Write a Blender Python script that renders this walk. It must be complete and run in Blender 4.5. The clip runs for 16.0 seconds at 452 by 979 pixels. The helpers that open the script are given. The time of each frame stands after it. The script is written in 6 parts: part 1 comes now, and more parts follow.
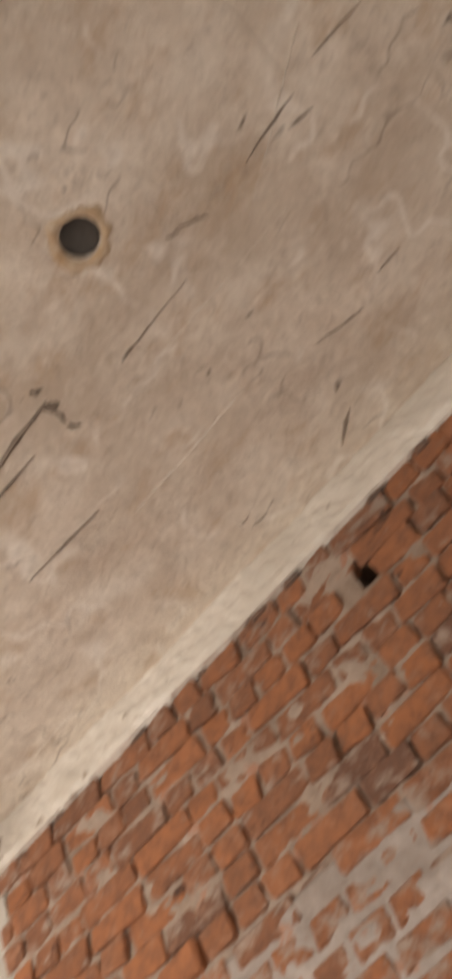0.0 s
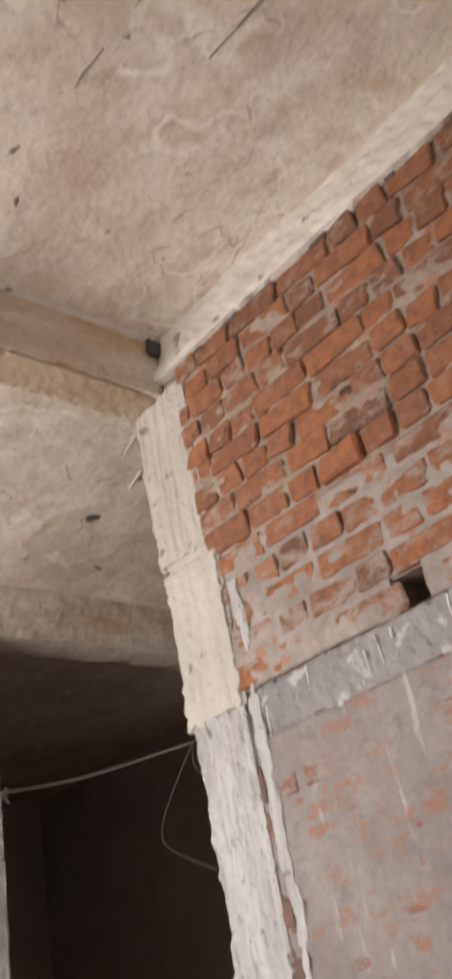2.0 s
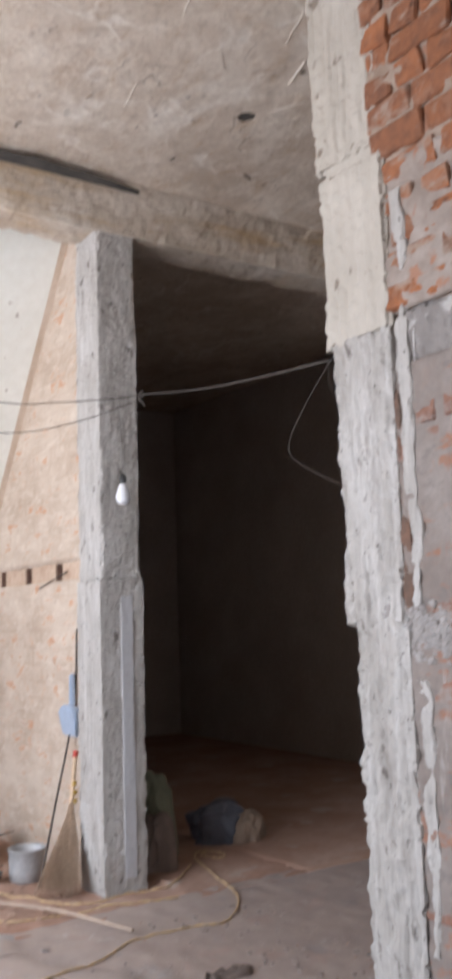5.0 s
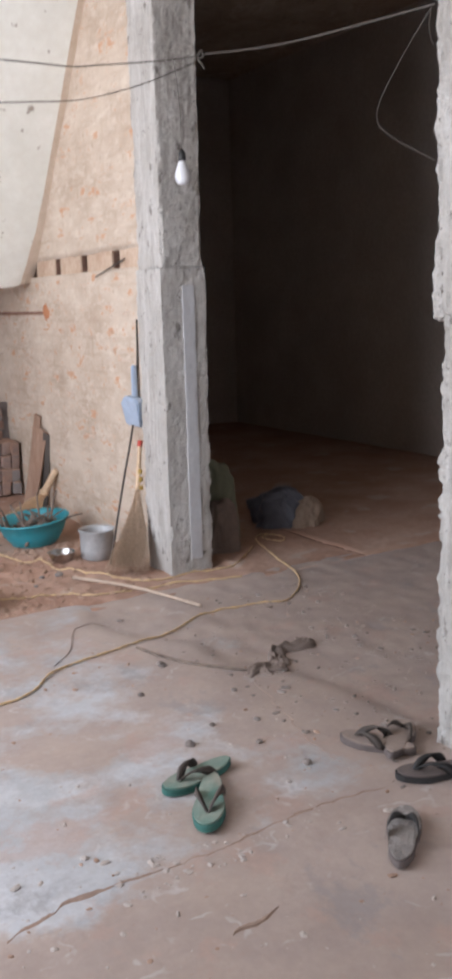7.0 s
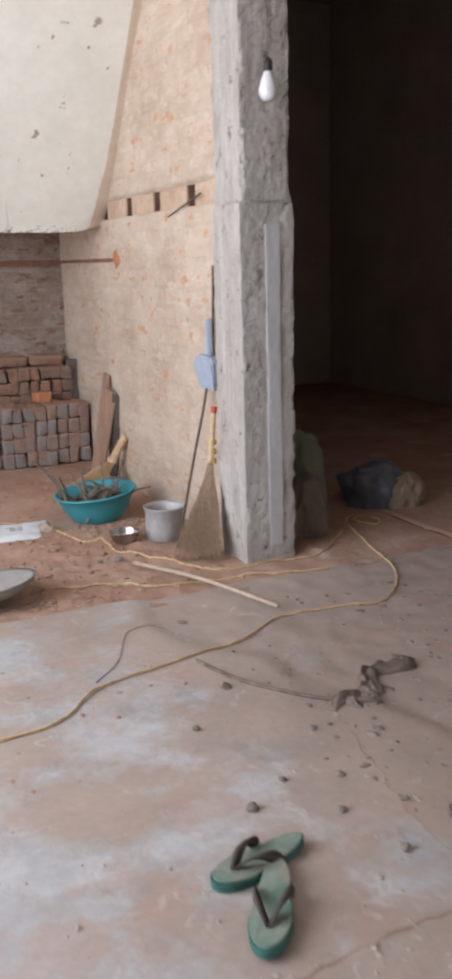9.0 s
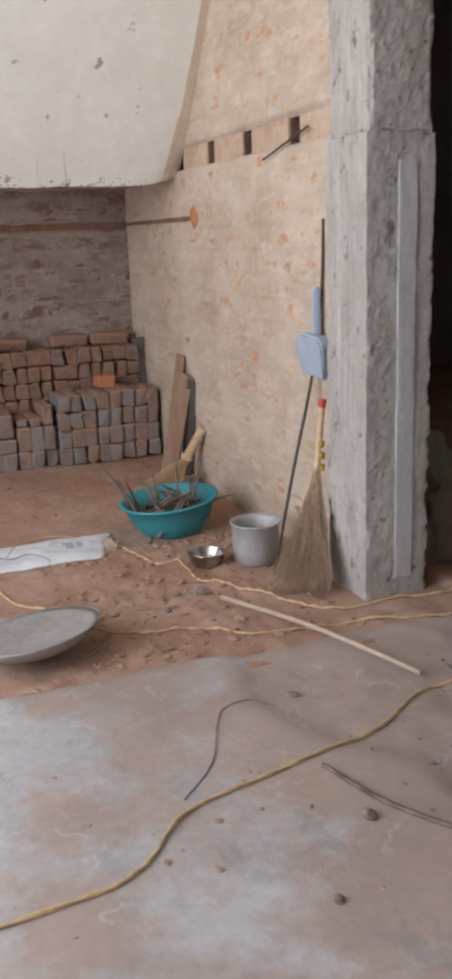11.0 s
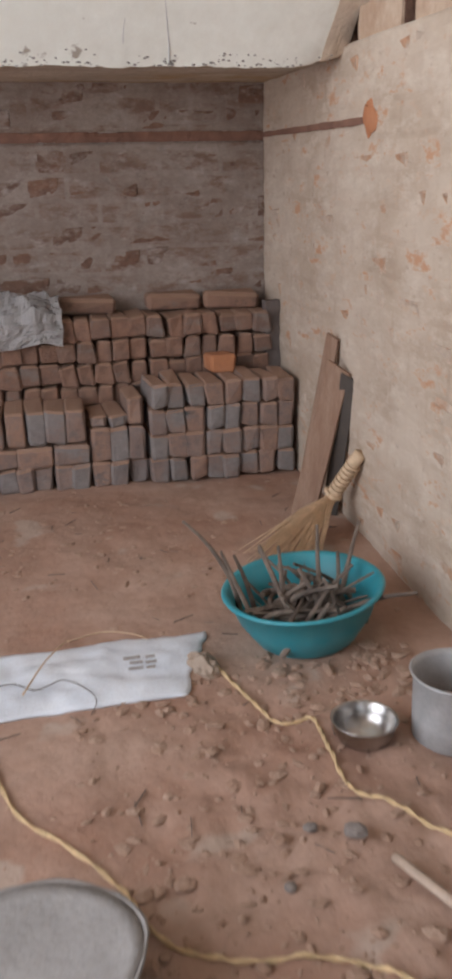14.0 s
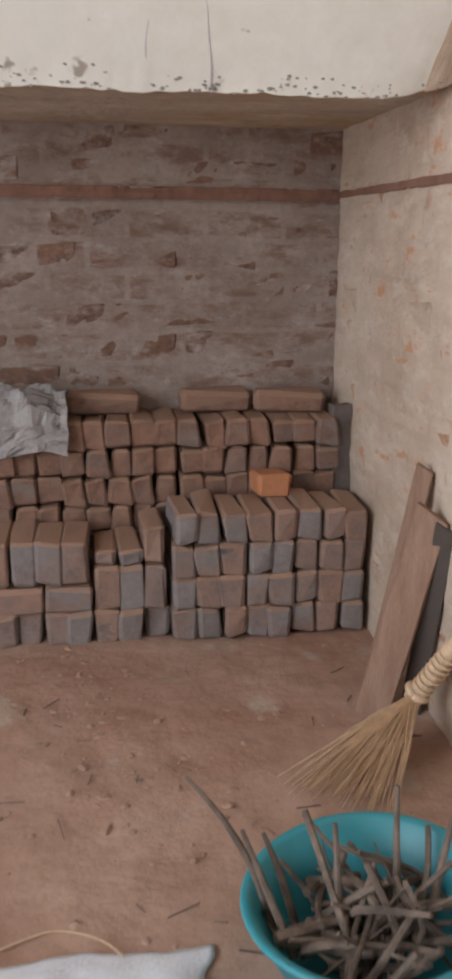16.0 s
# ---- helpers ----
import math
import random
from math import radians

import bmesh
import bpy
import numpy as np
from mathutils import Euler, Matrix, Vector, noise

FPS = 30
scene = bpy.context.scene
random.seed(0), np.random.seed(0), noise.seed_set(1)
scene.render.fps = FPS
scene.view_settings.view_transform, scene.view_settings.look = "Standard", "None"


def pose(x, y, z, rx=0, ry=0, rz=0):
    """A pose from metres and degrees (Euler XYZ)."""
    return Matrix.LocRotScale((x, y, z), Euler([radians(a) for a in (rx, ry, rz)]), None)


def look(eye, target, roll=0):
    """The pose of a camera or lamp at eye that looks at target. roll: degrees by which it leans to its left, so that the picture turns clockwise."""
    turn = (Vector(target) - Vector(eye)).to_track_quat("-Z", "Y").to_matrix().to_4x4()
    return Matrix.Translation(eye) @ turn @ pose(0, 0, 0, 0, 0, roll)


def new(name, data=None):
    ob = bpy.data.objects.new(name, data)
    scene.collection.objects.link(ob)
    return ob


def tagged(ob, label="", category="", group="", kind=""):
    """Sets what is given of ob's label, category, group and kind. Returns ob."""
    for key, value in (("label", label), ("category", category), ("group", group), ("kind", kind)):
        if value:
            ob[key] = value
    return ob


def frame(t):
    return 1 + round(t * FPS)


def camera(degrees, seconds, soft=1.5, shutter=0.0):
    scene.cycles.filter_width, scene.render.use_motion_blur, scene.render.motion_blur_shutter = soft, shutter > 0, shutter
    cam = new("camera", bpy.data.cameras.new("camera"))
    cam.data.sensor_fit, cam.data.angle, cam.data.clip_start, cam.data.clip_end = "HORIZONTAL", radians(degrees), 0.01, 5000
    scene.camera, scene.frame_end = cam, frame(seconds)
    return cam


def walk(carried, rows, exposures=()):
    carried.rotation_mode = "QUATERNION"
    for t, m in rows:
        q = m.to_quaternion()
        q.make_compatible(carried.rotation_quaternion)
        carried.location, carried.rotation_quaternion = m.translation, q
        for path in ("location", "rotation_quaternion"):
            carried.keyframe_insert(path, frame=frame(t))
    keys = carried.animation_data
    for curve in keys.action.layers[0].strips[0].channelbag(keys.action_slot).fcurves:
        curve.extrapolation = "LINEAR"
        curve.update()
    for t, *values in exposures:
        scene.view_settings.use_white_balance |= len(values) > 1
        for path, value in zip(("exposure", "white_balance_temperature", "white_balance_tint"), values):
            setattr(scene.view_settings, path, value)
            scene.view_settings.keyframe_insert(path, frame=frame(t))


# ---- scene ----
# Unfinished brick and concrete house interior: a bay with bare columns, a dark room, and a store under the stair.
cam = camera(27.0, 16.0, soft=4.1, shutter=0.6)
PATH = [
    (0, pose(-2.152, -4.169, 1.223, 145.23, 20.23, -45.57)),
    (0.5, pose(-2.116, -4.164, 1.252, 136.22, 16.39, -42.50)),
    (1, pose(-2.096, -4.132, 1.242, 129.59, 13.78, -39.96)),
    (1.5, pose(-2.063, -4.097, 1.232, 124.15, 11.63, -39.71)),
    (2, pose(-2.062, -4.092, 1.218, 118.76, 10.08, -40.09)),
    (2.5, pose(-2.023, -4.068, 1.217, 114.28, 8.47, -40.16)),
    (3, pose(-2.006, -4.044, 1.215, 110.27, 5.98, -40.71)),
    (3.5, pose(-2.003, -4.025, 1.209, 106.64, 4.08, -40.16)),
    (4, pose(-1.993, -4.012, 1.211, 104.70, 3.11, -38.68)),
    (4.5, pose(-1.978, -3.985, 1.207, 101.86, 2.49, -36.65)),
    (5, pose(-1.971, -3.953, 1.201, 97.53, 1.86, -34.03)),
    (7.5, look((-1.93, -3.715, 1.217), (-0.938, -2.039, 0.762), -1.4)),
    (8, look((-1.846, -3.603, 1.185), (-0.864, -1.925, 0.717), -1.4)),
    (8.5, look((-1.705, -3.475, 1.179), (-0.803, -1.753, 0.707), -2)),
    (9, look((-1.606, -3.273, 1.165), (-0.788, -1.51, 0.694), -1.6)),
    (9.5, look((-1.578, -3.028, 1.201), (-0.785, -1.257, 0.719), -1.6)),
    (10, look((-1.542, -2.855, 1.173), (-0.762, -1.076, 0.698), -1.7)),
    (12.5, look((-1.168, -1.719, 1.035), (-0.617, 0.107, 0.433), -1.9)),
    (13, look((-1.081, -1.475, 1.022), (-0.571, 0.36, 0.41), -1.1)),
    (13.5, look((-0.998, -1.236, 1.068), (-0.578, 0.604, 0.405), -1.1)),
    (14, look((-0.965, -0.986, 1.071), (-0.539, 0.858, 0.425), -1.1)),
    (14.5, look((-0.928, -0.814, 1.074), (-0.474, 1.033, 0.454), -0.4)),
    (15, look((-0.857, -0.588, 1.068), (-0.478, 1.298, 0.524), -1.4)),
    (15.5, look((-0.776, -0.355, 1.096), (-0.485, 1.553, 0.57), 0.4)),
    (16, look((-0.729, -0.157, 1.063), (-0.428, 1.752, 0.546), 0.5)),
]
walk(cam, PATH, exposures=[(0.0, 0.24, 7300, 10), (0.5, 0.13, 8200, 10), (1.5, 0.2, 7150, 10), (3.5, 0.25, 6100, 10), (5.0, 0.17, 5950, 10), (8.5, 0.15, 6150, 10), (10.0, -0.06, 6300, 10), (12.5, -0.29, 6350, 10), (14.5, -0.16, 6200, 10), (15.0, -0.17, 6060, 10), (15.5, -0.14, 6120, 10), (16.0, -0.08, 6400, 10)])

# ---- light ----
world = bpy.data.worlds.new("sky")
scene.world = world
world.use_nodes = True
wn = world.node_tree.nodes
sky = wn.new("ShaderNodeTexSky")
sky.sky_type = "NISHITA"
sky.sun_disc = False
sky.sun_elevation = radians(75)
sky.sun_rotation = radians(270)
wn["Background"].inputs[1].default_value = 0.12
world.node_tree.links.new(sky.outputs[0], wn["Background"].inputs[0])


def opening_light(name, m, w, h, watts, colour):
    """Area lamp in place of sky light, at a guessed opening of the unseen outer wall."""
    data = bpy.data.lights.new(name, "AREA")
    data.shape, data.size, data.size_y = "RECTANGLE", w, h
    data.energy, data.color = watts, colour
    ob = new(name, data)
    ob.matrix_world = m
    return ob


opening_light("side_opening_light", look((-3.45, -0.8, 1.65), (-0.6, -0.4, 1.3)), 2.9, 2.2, 150, (0.98, 0.97, 1.0))
# Added from an unseen front opening to brighten faces turned that way.
opening_light("front_opening_light", look((-1.6, -7.45, 1.35), (-1.6, 0, 1.2)), 2.6, 2.3, 48, (0.98, 0.97, 1.0))
sun = new("sun", bpy.data.lights.new("sun", "SUN"))
sun.data.energy, sun.data.angle, sun.data.color = 4.0, radians(0.5), (1.0, 0.95, 0.86)
sun.rotation_euler = (radians(15), 0, radians(-90))


# ---- materials ----
def material(name, rough=0.8, metal=0.0):
    m = bpy.data.materials.new(name)
    m.use_nodes = True
    b = m.node_tree.nodes["Principled BSDF"]
    b.inputs["Roughness"].default_value = rough
    b.inputs["Metallic"].default_value = metal
    return m, m.node_tree, b


def node(nt, kind, **values):
    n = nt.nodes.new(kind)
    for key, v in values.items():
        if key in n.inputs:
            n.inputs[key].default_value = v
    return n


def coords(nt, stretch=(1, 1, 1)):
    g = nt.nodes.new("ShaderNodeNewGeometry")
    mp = nt.nodes.new("ShaderNodeMapping")
    mp.inputs["Scale"].default_value = stretch
    nt.links.new(g.outputs["Position"], mp.inputs["Vector"])
    return mp.outputs[0]


def noise_fac(nt, scale, detail=5, rough=0.6, stretch=(1, 1, 1), lo=0.35, hi=0.65, local=False):
    n = node(nt, "ShaderNodeTexNoise", Scale=scale, Detail=detail, Roughness=rough)
    if local:
        tc = nt.nodes.new("ShaderNodeTexCoord")
        mp = nt.nodes.new("ShaderNodeMapping")
        mp.inputs["Scale"].default_value = stretch
        nt.links.new(tc.outputs["Object"], mp.inputs["Vector"])
        nt.links.new(mp.outputs[0], n.inputs["Vector"])
    else:
        nt.links.new(coords(nt, stretch), n.inputs["Vector"])
    r = node(nt, "ShaderNodeMapRange")
    r.inputs[1].default_value, r.inputs[2].default_value = lo, hi
    nt.links.new(n.outputs["Fac"], r.inputs[0])
    return r.outputs[0]


def mix(nt, fac, a, b):
    m = nt.nodes.new("ShaderNodeMix")
    m.data_type = "RGBA"
    if isinstance(fac, (int, float)):
        m.inputs[0].default_value = fac
    else:
        nt.links.new(fac, m.inputs[0])
    for slot, v in ((6, a), (7, b)):
        if isinstance(v, tuple):
            m.inputs[slot].default_value = (*v, 1)
        else:
            nt.links.new(v, m.inputs[slot])
    return m.outputs[2]


def bump(nt, bsdf, fac, distance, strength=0.4):
    b = nt.nodes.new("ShaderNodeBump")
    b.inputs["Strength"].default_value = strength
    b.inputs["Distance"].default_value = distance
    nt.links.new(fac, b.inputs["Height"])
    nt.links.new(b.outputs[0], bsdf.inputs["Normal"])


def maths(nt, op, a, b=0.0):
    m = nt.nodes.new("ShaderNodeMath")
    m.operation = op
    for i, v in enumerate((a, b)):
        if isinstance(v, (int, float)):
            m.inputs[i].default_value = v
        else:
            nt.links.new(v, m.inputs[i])
    return m.outputs[0]


def trowel_lines(nt, scale, width, mask_lo, stretch=(1, 1, 1)):
    """Thin wandering lines where a noise field crosses its mean, broken up by a second noise."""
    n = node(nt, "ShaderNodeTexNoise", Scale=scale, Detail=3, Roughness=0.5)
    nt.links.new(coords(nt, stretch), n.inputs["Vector"])
    r = node(nt, "ShaderNodeMapRange")
    r.inputs[1].default_value, r.inputs[2].default_value, r.inputs[3].default_value, r.inputs[4].default_value = width * 0.3, width, 1.0, 0.0
    nt.links.new(maths(nt, "ABSOLUTE", maths(nt, "SUBTRACT", n.outputs["Fac"], 0.5)), r.inputs[0])
    return maths(nt, "MULTIPLY", r.outputs[0], noise_fac(nt, scale * 1.3, 4, 0.6, (1.3, 0.8, 1), mask_lo, mask_lo + 0.08))


def random_out(nt):
    return nt.nodes.new("ShaderNodeObjectInfo").outputs["Random"]


def surface(name, c1, c2, c3=None, scale=3.0, fine=40.0, rough=0.85, metal=0.0, stretch=(1, 1, 1), relief=0.003, spots=None, local=False):
    """Two-scale surface: broad patches c1 to c2, fine grain towards c3, dark or light spots."""
    m, nt, b = material(name, rough, metal)
    col = mix(nt, noise_fac(nt, scale, 6, 0.6, stretch, local=local), c1, c2)
    grain = noise_fac(nt, fine, 4, 0.65, stretch, 0.3, 0.75, local)
    if c3:
        col = mix(nt, maths(nt, "MULTIPLY", grain, 0.45), col, c3)
    if spots:
        s = noise_fac(nt, spots[1], 3, 0.5, (1, 1, 1), spots[2], spots[2] + 0.05, local)
        col = mix(nt, s, col, spots[0])
    nt.links.new(col, b.inputs["Base Color"])
    bump(nt, b, grain, relief)
    return m


mat_ceiling, nt, b = material("cast_ceiling_concrete", 0.9)
col = mix(nt, noise_fac(nt, 1.3, 9, 0.7, (1, 0.7, 1), 0.40, 0.60), (0.50, 0.415, 0.325), (0.72, 0.635, 0.53))
col = mix(nt, maths(nt, "MULTIPLY", noise_fac(nt, 4.2, 9, 0.78, (1, 0.8, 1), 0.48, 0.58), 0.6), col, (0.76, 0.69, 0.59))
col = mix(nt, maths(nt, "MULTIPLY", noise_fac(nt, 2.6, 9, 0.75, (1.3, 0.7, 1), 0.52, 0.62), 0.5), col, (0.43, 0.335, 0.255))
col = mix(nt, maths(nt, "MULTIPLY", noise_fac(nt, 8, 9, 0.78, (1, 0.6, 1), 0.53, 0.64), 0.55), col, (0.43, 0.29, 0.17))
col = mix(nt, maths(nt, "MULTIPLY", noise_fac(nt, 15, 8, 0.8, (1, 0.8, 1), 0.55, 0.66), 0.5), col, (0.30, 0.24, 0.19))
col = mix(nt, noise_fac(nt, 13, 3, 0.5, (1, 0.6, 1), 0.70, 0.74), col, (0.17, 0.135, 0.105))
col = mix(nt, maths(nt, "MULTIPLY", trowel_lines(nt, 2.2, 0.016, 0.46), 0.6), col, (0.83, 0.78, 0.70))
col = mix(nt, maths(nt, "MULTIPLY", trowel_lines(nt, 1.1, 0.030, 0.52, (1.2, 0.8, 1)), 0.55), col, (0.82, 0.77, 0.68))
col = mix(nt, maths(nt, "MULTIPLY", trowel_lines(nt, 3.3, 0.008, 0.53, (1, 0.7, 1.0)), 0.6), col, (0.22, 0.17, 0.13))
col = mix(nt, maths(nt, "MULTIPLY", noise_fac(nt, 34, 6, 0.7), 0.3), col, (0.36, 0.285, 0.22))
nt.links.new(col, b.inputs["Base Color"])
bump(nt, b, noise_fac(nt, 9, 10, 0.72), 0.009, 0.5)
mat_beam, nt, b = material("stained_beam_concrete", 0.92)
col = mix(nt, noise_fac(nt, 3.2, 8, 0.7, (0.4, 1, 1.6), 0.38, 0.62), (0.54, 0.46, 0.365), (0.72, 0.65, 0.56))
col = mix(nt, maths(nt, "MULTIPLY", noise_fac(nt, 1.9, 7, 0.65, (0.5, 1, 2.5), 0.50, 0.62), 0.75), col, (0.53, 0.355, 0.17))
col = mix(nt, maths(nt, "MULTIPLY", noise_fac(nt, 12, 6, 0.7, (0.6, 1, 1.4), 0.58, 0.68), 0.7), col, (0.27, 0.205, 0.15))
col = mix(nt, maths(nt, "MULTIPLY", noise_fac(nt, 8, 6, 0.7, (0.4, 1, 2), 0.60, 0.68), 0.8), col, (0.75, 0.70, 0.63))
col = mix(nt, maths(nt, "MULTIPLY", noise_fac(nt, 45, 5, 0.7), 0.35), col, (0.33, 0.25, 0.18))
nt.links.new(col, b.inputs["Base Color"])
bump(nt, b, noise_fac(nt, 16, 9, 0.7), 0.010, 0.5)
mat_column, nt, b = material("rough_column_concrete", 0.93)
col = mix(nt, noise_fac(nt, 5, 8, 0.7, (1, 1, 0.45), 0.38, 0.62), (0.42, 0.395, 0.36), (0.56, 0.54, 0.51))
col = mix(nt, maths(nt, "MULTIPLY", noise_fac(nt, 26, 5, 0.65, (1, 1, 0.10), 0.50, 0.66), 0.55), col, (0.70, 0.68, 0.655))
col = mix(nt, maths(nt, "MULTIPLY", noise_fac(nt, 15, 7, 0.72, (1, 1, 0.22), 0.55, 0.66), 0.6), col, (0.30, 0.27, 0.24))
col = mix(nt, noise_fac(nt, 19, 6, 0.65, (1, 1, 0.6), 0.60, 0.66), col, (0.15, 0.13, 0.115))
col = mix(nt, maths(nt, "MULTIPLY", noise_fac(nt, 55, 6, 0.7, (1, 1, 0.09), 0.50, 0.60), 0.5), col, (0.34, 0.315, 0.285))
col = mix(nt, noise_fac(nt, 60, 4, 0.6, (1, 1, 0.7), 0.66, 0.70), col, (0.13, 0.115, 0.10))
col = mix(nt, maths(nt, "MULTIPLY", noise_fac(nt, 70, 5, 0.7), 0.25), col, (0.42, 0.39, 0.36))
nt.links.new(col, b.inputs["Base Color"])
bump(nt, b, noise_fac(nt, 26, 10, 0.8, (1, 1, 0.55)), 0.011, 0.55)
mat_cast = surface("beige_cast_concrete", (0.40, 0.365, 0.31), (0.52, 0.48, 0.42), (0.30, 0.265, 0.22), 5, 40, 0.92, relief=0.010, spots=((0.20, 0.165, 0.13), 17, 0.655), stretch=(1, 1, 0.4))
mat_fillet = surface("pale_cement_wash", (0.57, 0.52, 0.445), (0.75, 0.71, 0.64), (0.46, 0.40, 0.33), 3.2, 30, 0.9, relief=0.008, spots=((0.30, 0.24, 0.18), 13, 0.66), stretch=(1, 0.6, 1))
mat_mortar = surface("grey_mortar", (0.22, 0.16, 0.12), (0.34, 0.26, 0.205), (0.19, 0.145, 0.115), 6, 70, 0.95, relief=0.006)
mat_band = surface("grey_lintel_concrete", (0.225, 0.205, 0.19), (0.33, 0.305, 0.285), (0.17, 0.15, 0.14), 7, 34, 0.93, relief=0.012, spots=((0.42, 0.40, 0.38), 11, 0.61), stretch=(1, 1, 0.5))
mat_margin = surface("ochre_mortar", (0.54, 0.44, 0.335), (0.66, 0.56, 0.455), (0.42, 0.31, 0.22), 6, 30, 0.93, relief=0.006)
mat_stair = surface("white_washed_stair_soffit", (0.75, 0.76, 0.70), (0.85, 0.86, 0.805), (0.66, 0.645, 0.57), 2.4, 20, 0.85, relief=0.0015, spots=((0.36, 0.32, 0.27), 15, 0.675), stretch=(1, 1, 1))
mat_dark_wall = surface("bare_plaster", (0.55, 0.51, 0.47), (0.66, 0.62, 0.58), (0.35, 0.31, 0.28), 2, 30)
mat_near_black = surface("near_black", (0.05, 0.045, 0.04), (0.09, 0.08, 0.07), None, 8, 50)


def brick_material(name, cover, scale, red_a=(0.355, 0.132, 0.052), red_b=(0.155, 0.076, 0.047), slurry=(0.335, 0.25, 0.195), gain=0.05, dusty=None):
    """Fired brick, more or less smeared with cement slurry."""
    m, nt, b = material(name, 0.9)
    rnd = random_out(nt)
    red = mix(nt, rnd, red_a, red_b)
    hot = maths(nt, "FRACT", maths(nt, "MULTIPLY", rnd, 13.7))
    red = mix(nt, maths(nt, "MULTIPLY", hot, 0.55), red, tuple(min(1, c * 1.12 + 0.01) for c in red_a))
    red = mix(nt, maths(nt, "MULTIPLY", noise_fac(nt, 24, 7, 0.7, (1, 1, 1), 0.42, 0.66), 0.6), red, tuple(c * 0.62 + 0.01 for c in red_b))
    red = mix(nt, maths(nt, "MULTIPLY", noise_fac(nt, 11, 7, 0.75, (1, 1, 1), 0.54, 0.66), 0.7), red, tuple(0.6 * c + 0.4 * d for c, d in zip(red_a, slurry)))
    red = mix(nt, noise_fac(nt, 7, 5, 0.65, (1, 1, 1.6), 0.62, 0.70), red, tuple(c * 0.5 for c in red_b))
    n = node(nt, "ShaderNodeTexNoise", Scale=scale, Detail=6, Roughness=0.65)
    nt.links.new(coords(nt, (1, 1, 1.7)), n.inputs["Vector"])
    v = maths(nt, "ADD", n.outputs["Fac"], maths(nt, "MULTIPLY", maths(nt, "SUBTRACT", rnd, 0.5), gain * 2))
    r = node(nt, "ShaderNodeMapRange")
    r.inputs[1].default_value, r.inputs[2].default_value = 1 - cover - 0.07, 1 - cover + 0.09
    nt.links.new(v, r.inputs[0])
    sl = mix(nt, noise_fac(nt, 3, 5), slurry, tuple(c * 1.2 for c in slurry))
    sl = mix(nt, maths(nt, "MULTIPLY", noise_fac(nt, 50, 4), 0.35), sl, tuple(c * 0.66 for c in slurry))
    col = mix(nt, r.outputs[0], red, sl)
    if dusty:
        g = nt.nodes.new("ShaderNodeNewGeometry")
        xyz = nt.nodes.new("ShaderNodeSeparateXYZ")
        nt.links.new(g.outputs["Normal"], xyz.inputs[0])
        up = node(nt, "ShaderNodeMapRange")
        up.inputs[1].default_value, up.inputs[2].default_value = 0.3, 0.9
        nt.links.new(maths(nt, "ADD", xyz.outputs[2], maths(nt, "MULTIPLY", noise_fac(nt, 12, 5), 0.35)), up.inputs[0])
        col = mix(nt, up.outputs[0], col, dusty)
    nt.links.new(col, b.inputs["Base Color"])
    bump(nt, b, noise_fac(nt, 42, 9, 0.75), 0.008, 0.55)
    return m


def brick_ghost(nt, col, axis, tone, amount, lo=0.46, hi=0.66):
    """Courses of brick faintly telling through a thin wash."""
    g = nt.nodes.new("ShaderNodeNewGeometry")
    s = nt.nodes.new("ShaderNodeSeparateXYZ")
    c = nt.nodes.new("ShaderNodeCombineXYZ")
    nt.links.new(g.outputs["Position"], s.inputs[0])
    nt.links.new(s.outputs[axis], c.inputs[0])
    nt.links.new(maths(nt, "ADD", s.outputs[2], maths(nt, "MULTIPLY", noise_fac(nt, 5, 4), 0.012)), c.inputs[1])
    t = node(nt, "ShaderNodeTexBrick", Scale=1.0)
    t.inputs["Mortar Size"].default_value = 0.012
    t.inputs["Mortar Smooth"].default_value = 0.6
    t.inputs["Brick Width"].default_value = 0.232
    t.inputs["Row Height"].default_value = 0.0885
    nt.links.new(c.outputs[0], t.inputs["Vector"])
    inv = maths(nt, "SUBTRACT", 1.0, t.outputs["Fac"])
    f = maths(nt, "MULTIPLY", maths(nt, "MULTIPLY", inv, noise_fac(nt, 6, 8, 0.72, (1, 1, 2.2), lo, hi)), amount)
    return mix(nt, f, col, tone)


mat_brick = brick_material("red_brick", 0.35, 15, gain=0.10)
mat_brick_pale = brick_material("pale_slurry_brick", 0.52, 12, (0.53, 0.30, 0.18), (0.48, 0.32, 0.22), (0.53, 0.43, 0.345))
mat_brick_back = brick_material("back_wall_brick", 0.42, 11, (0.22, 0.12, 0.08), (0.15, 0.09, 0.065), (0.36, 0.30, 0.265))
mat_brick_stack = brick_material("stacked_brick", 0.44, 7, (0.32, 0.195, 0.14), (0.20, 0.19, 0.195), (0.24, 0.215, 0.205), 0.18, (0.38, 0.24, 0.17))
mat_brick_dusty = brick_material("dusty_stacked_brick", 0.36, 7, (0.29, 0.16, 0.108), (0.195, 0.122, 0.094), (0.215, 0.178, 0.157), 0.14, (0.34, 0.21, 0.145))

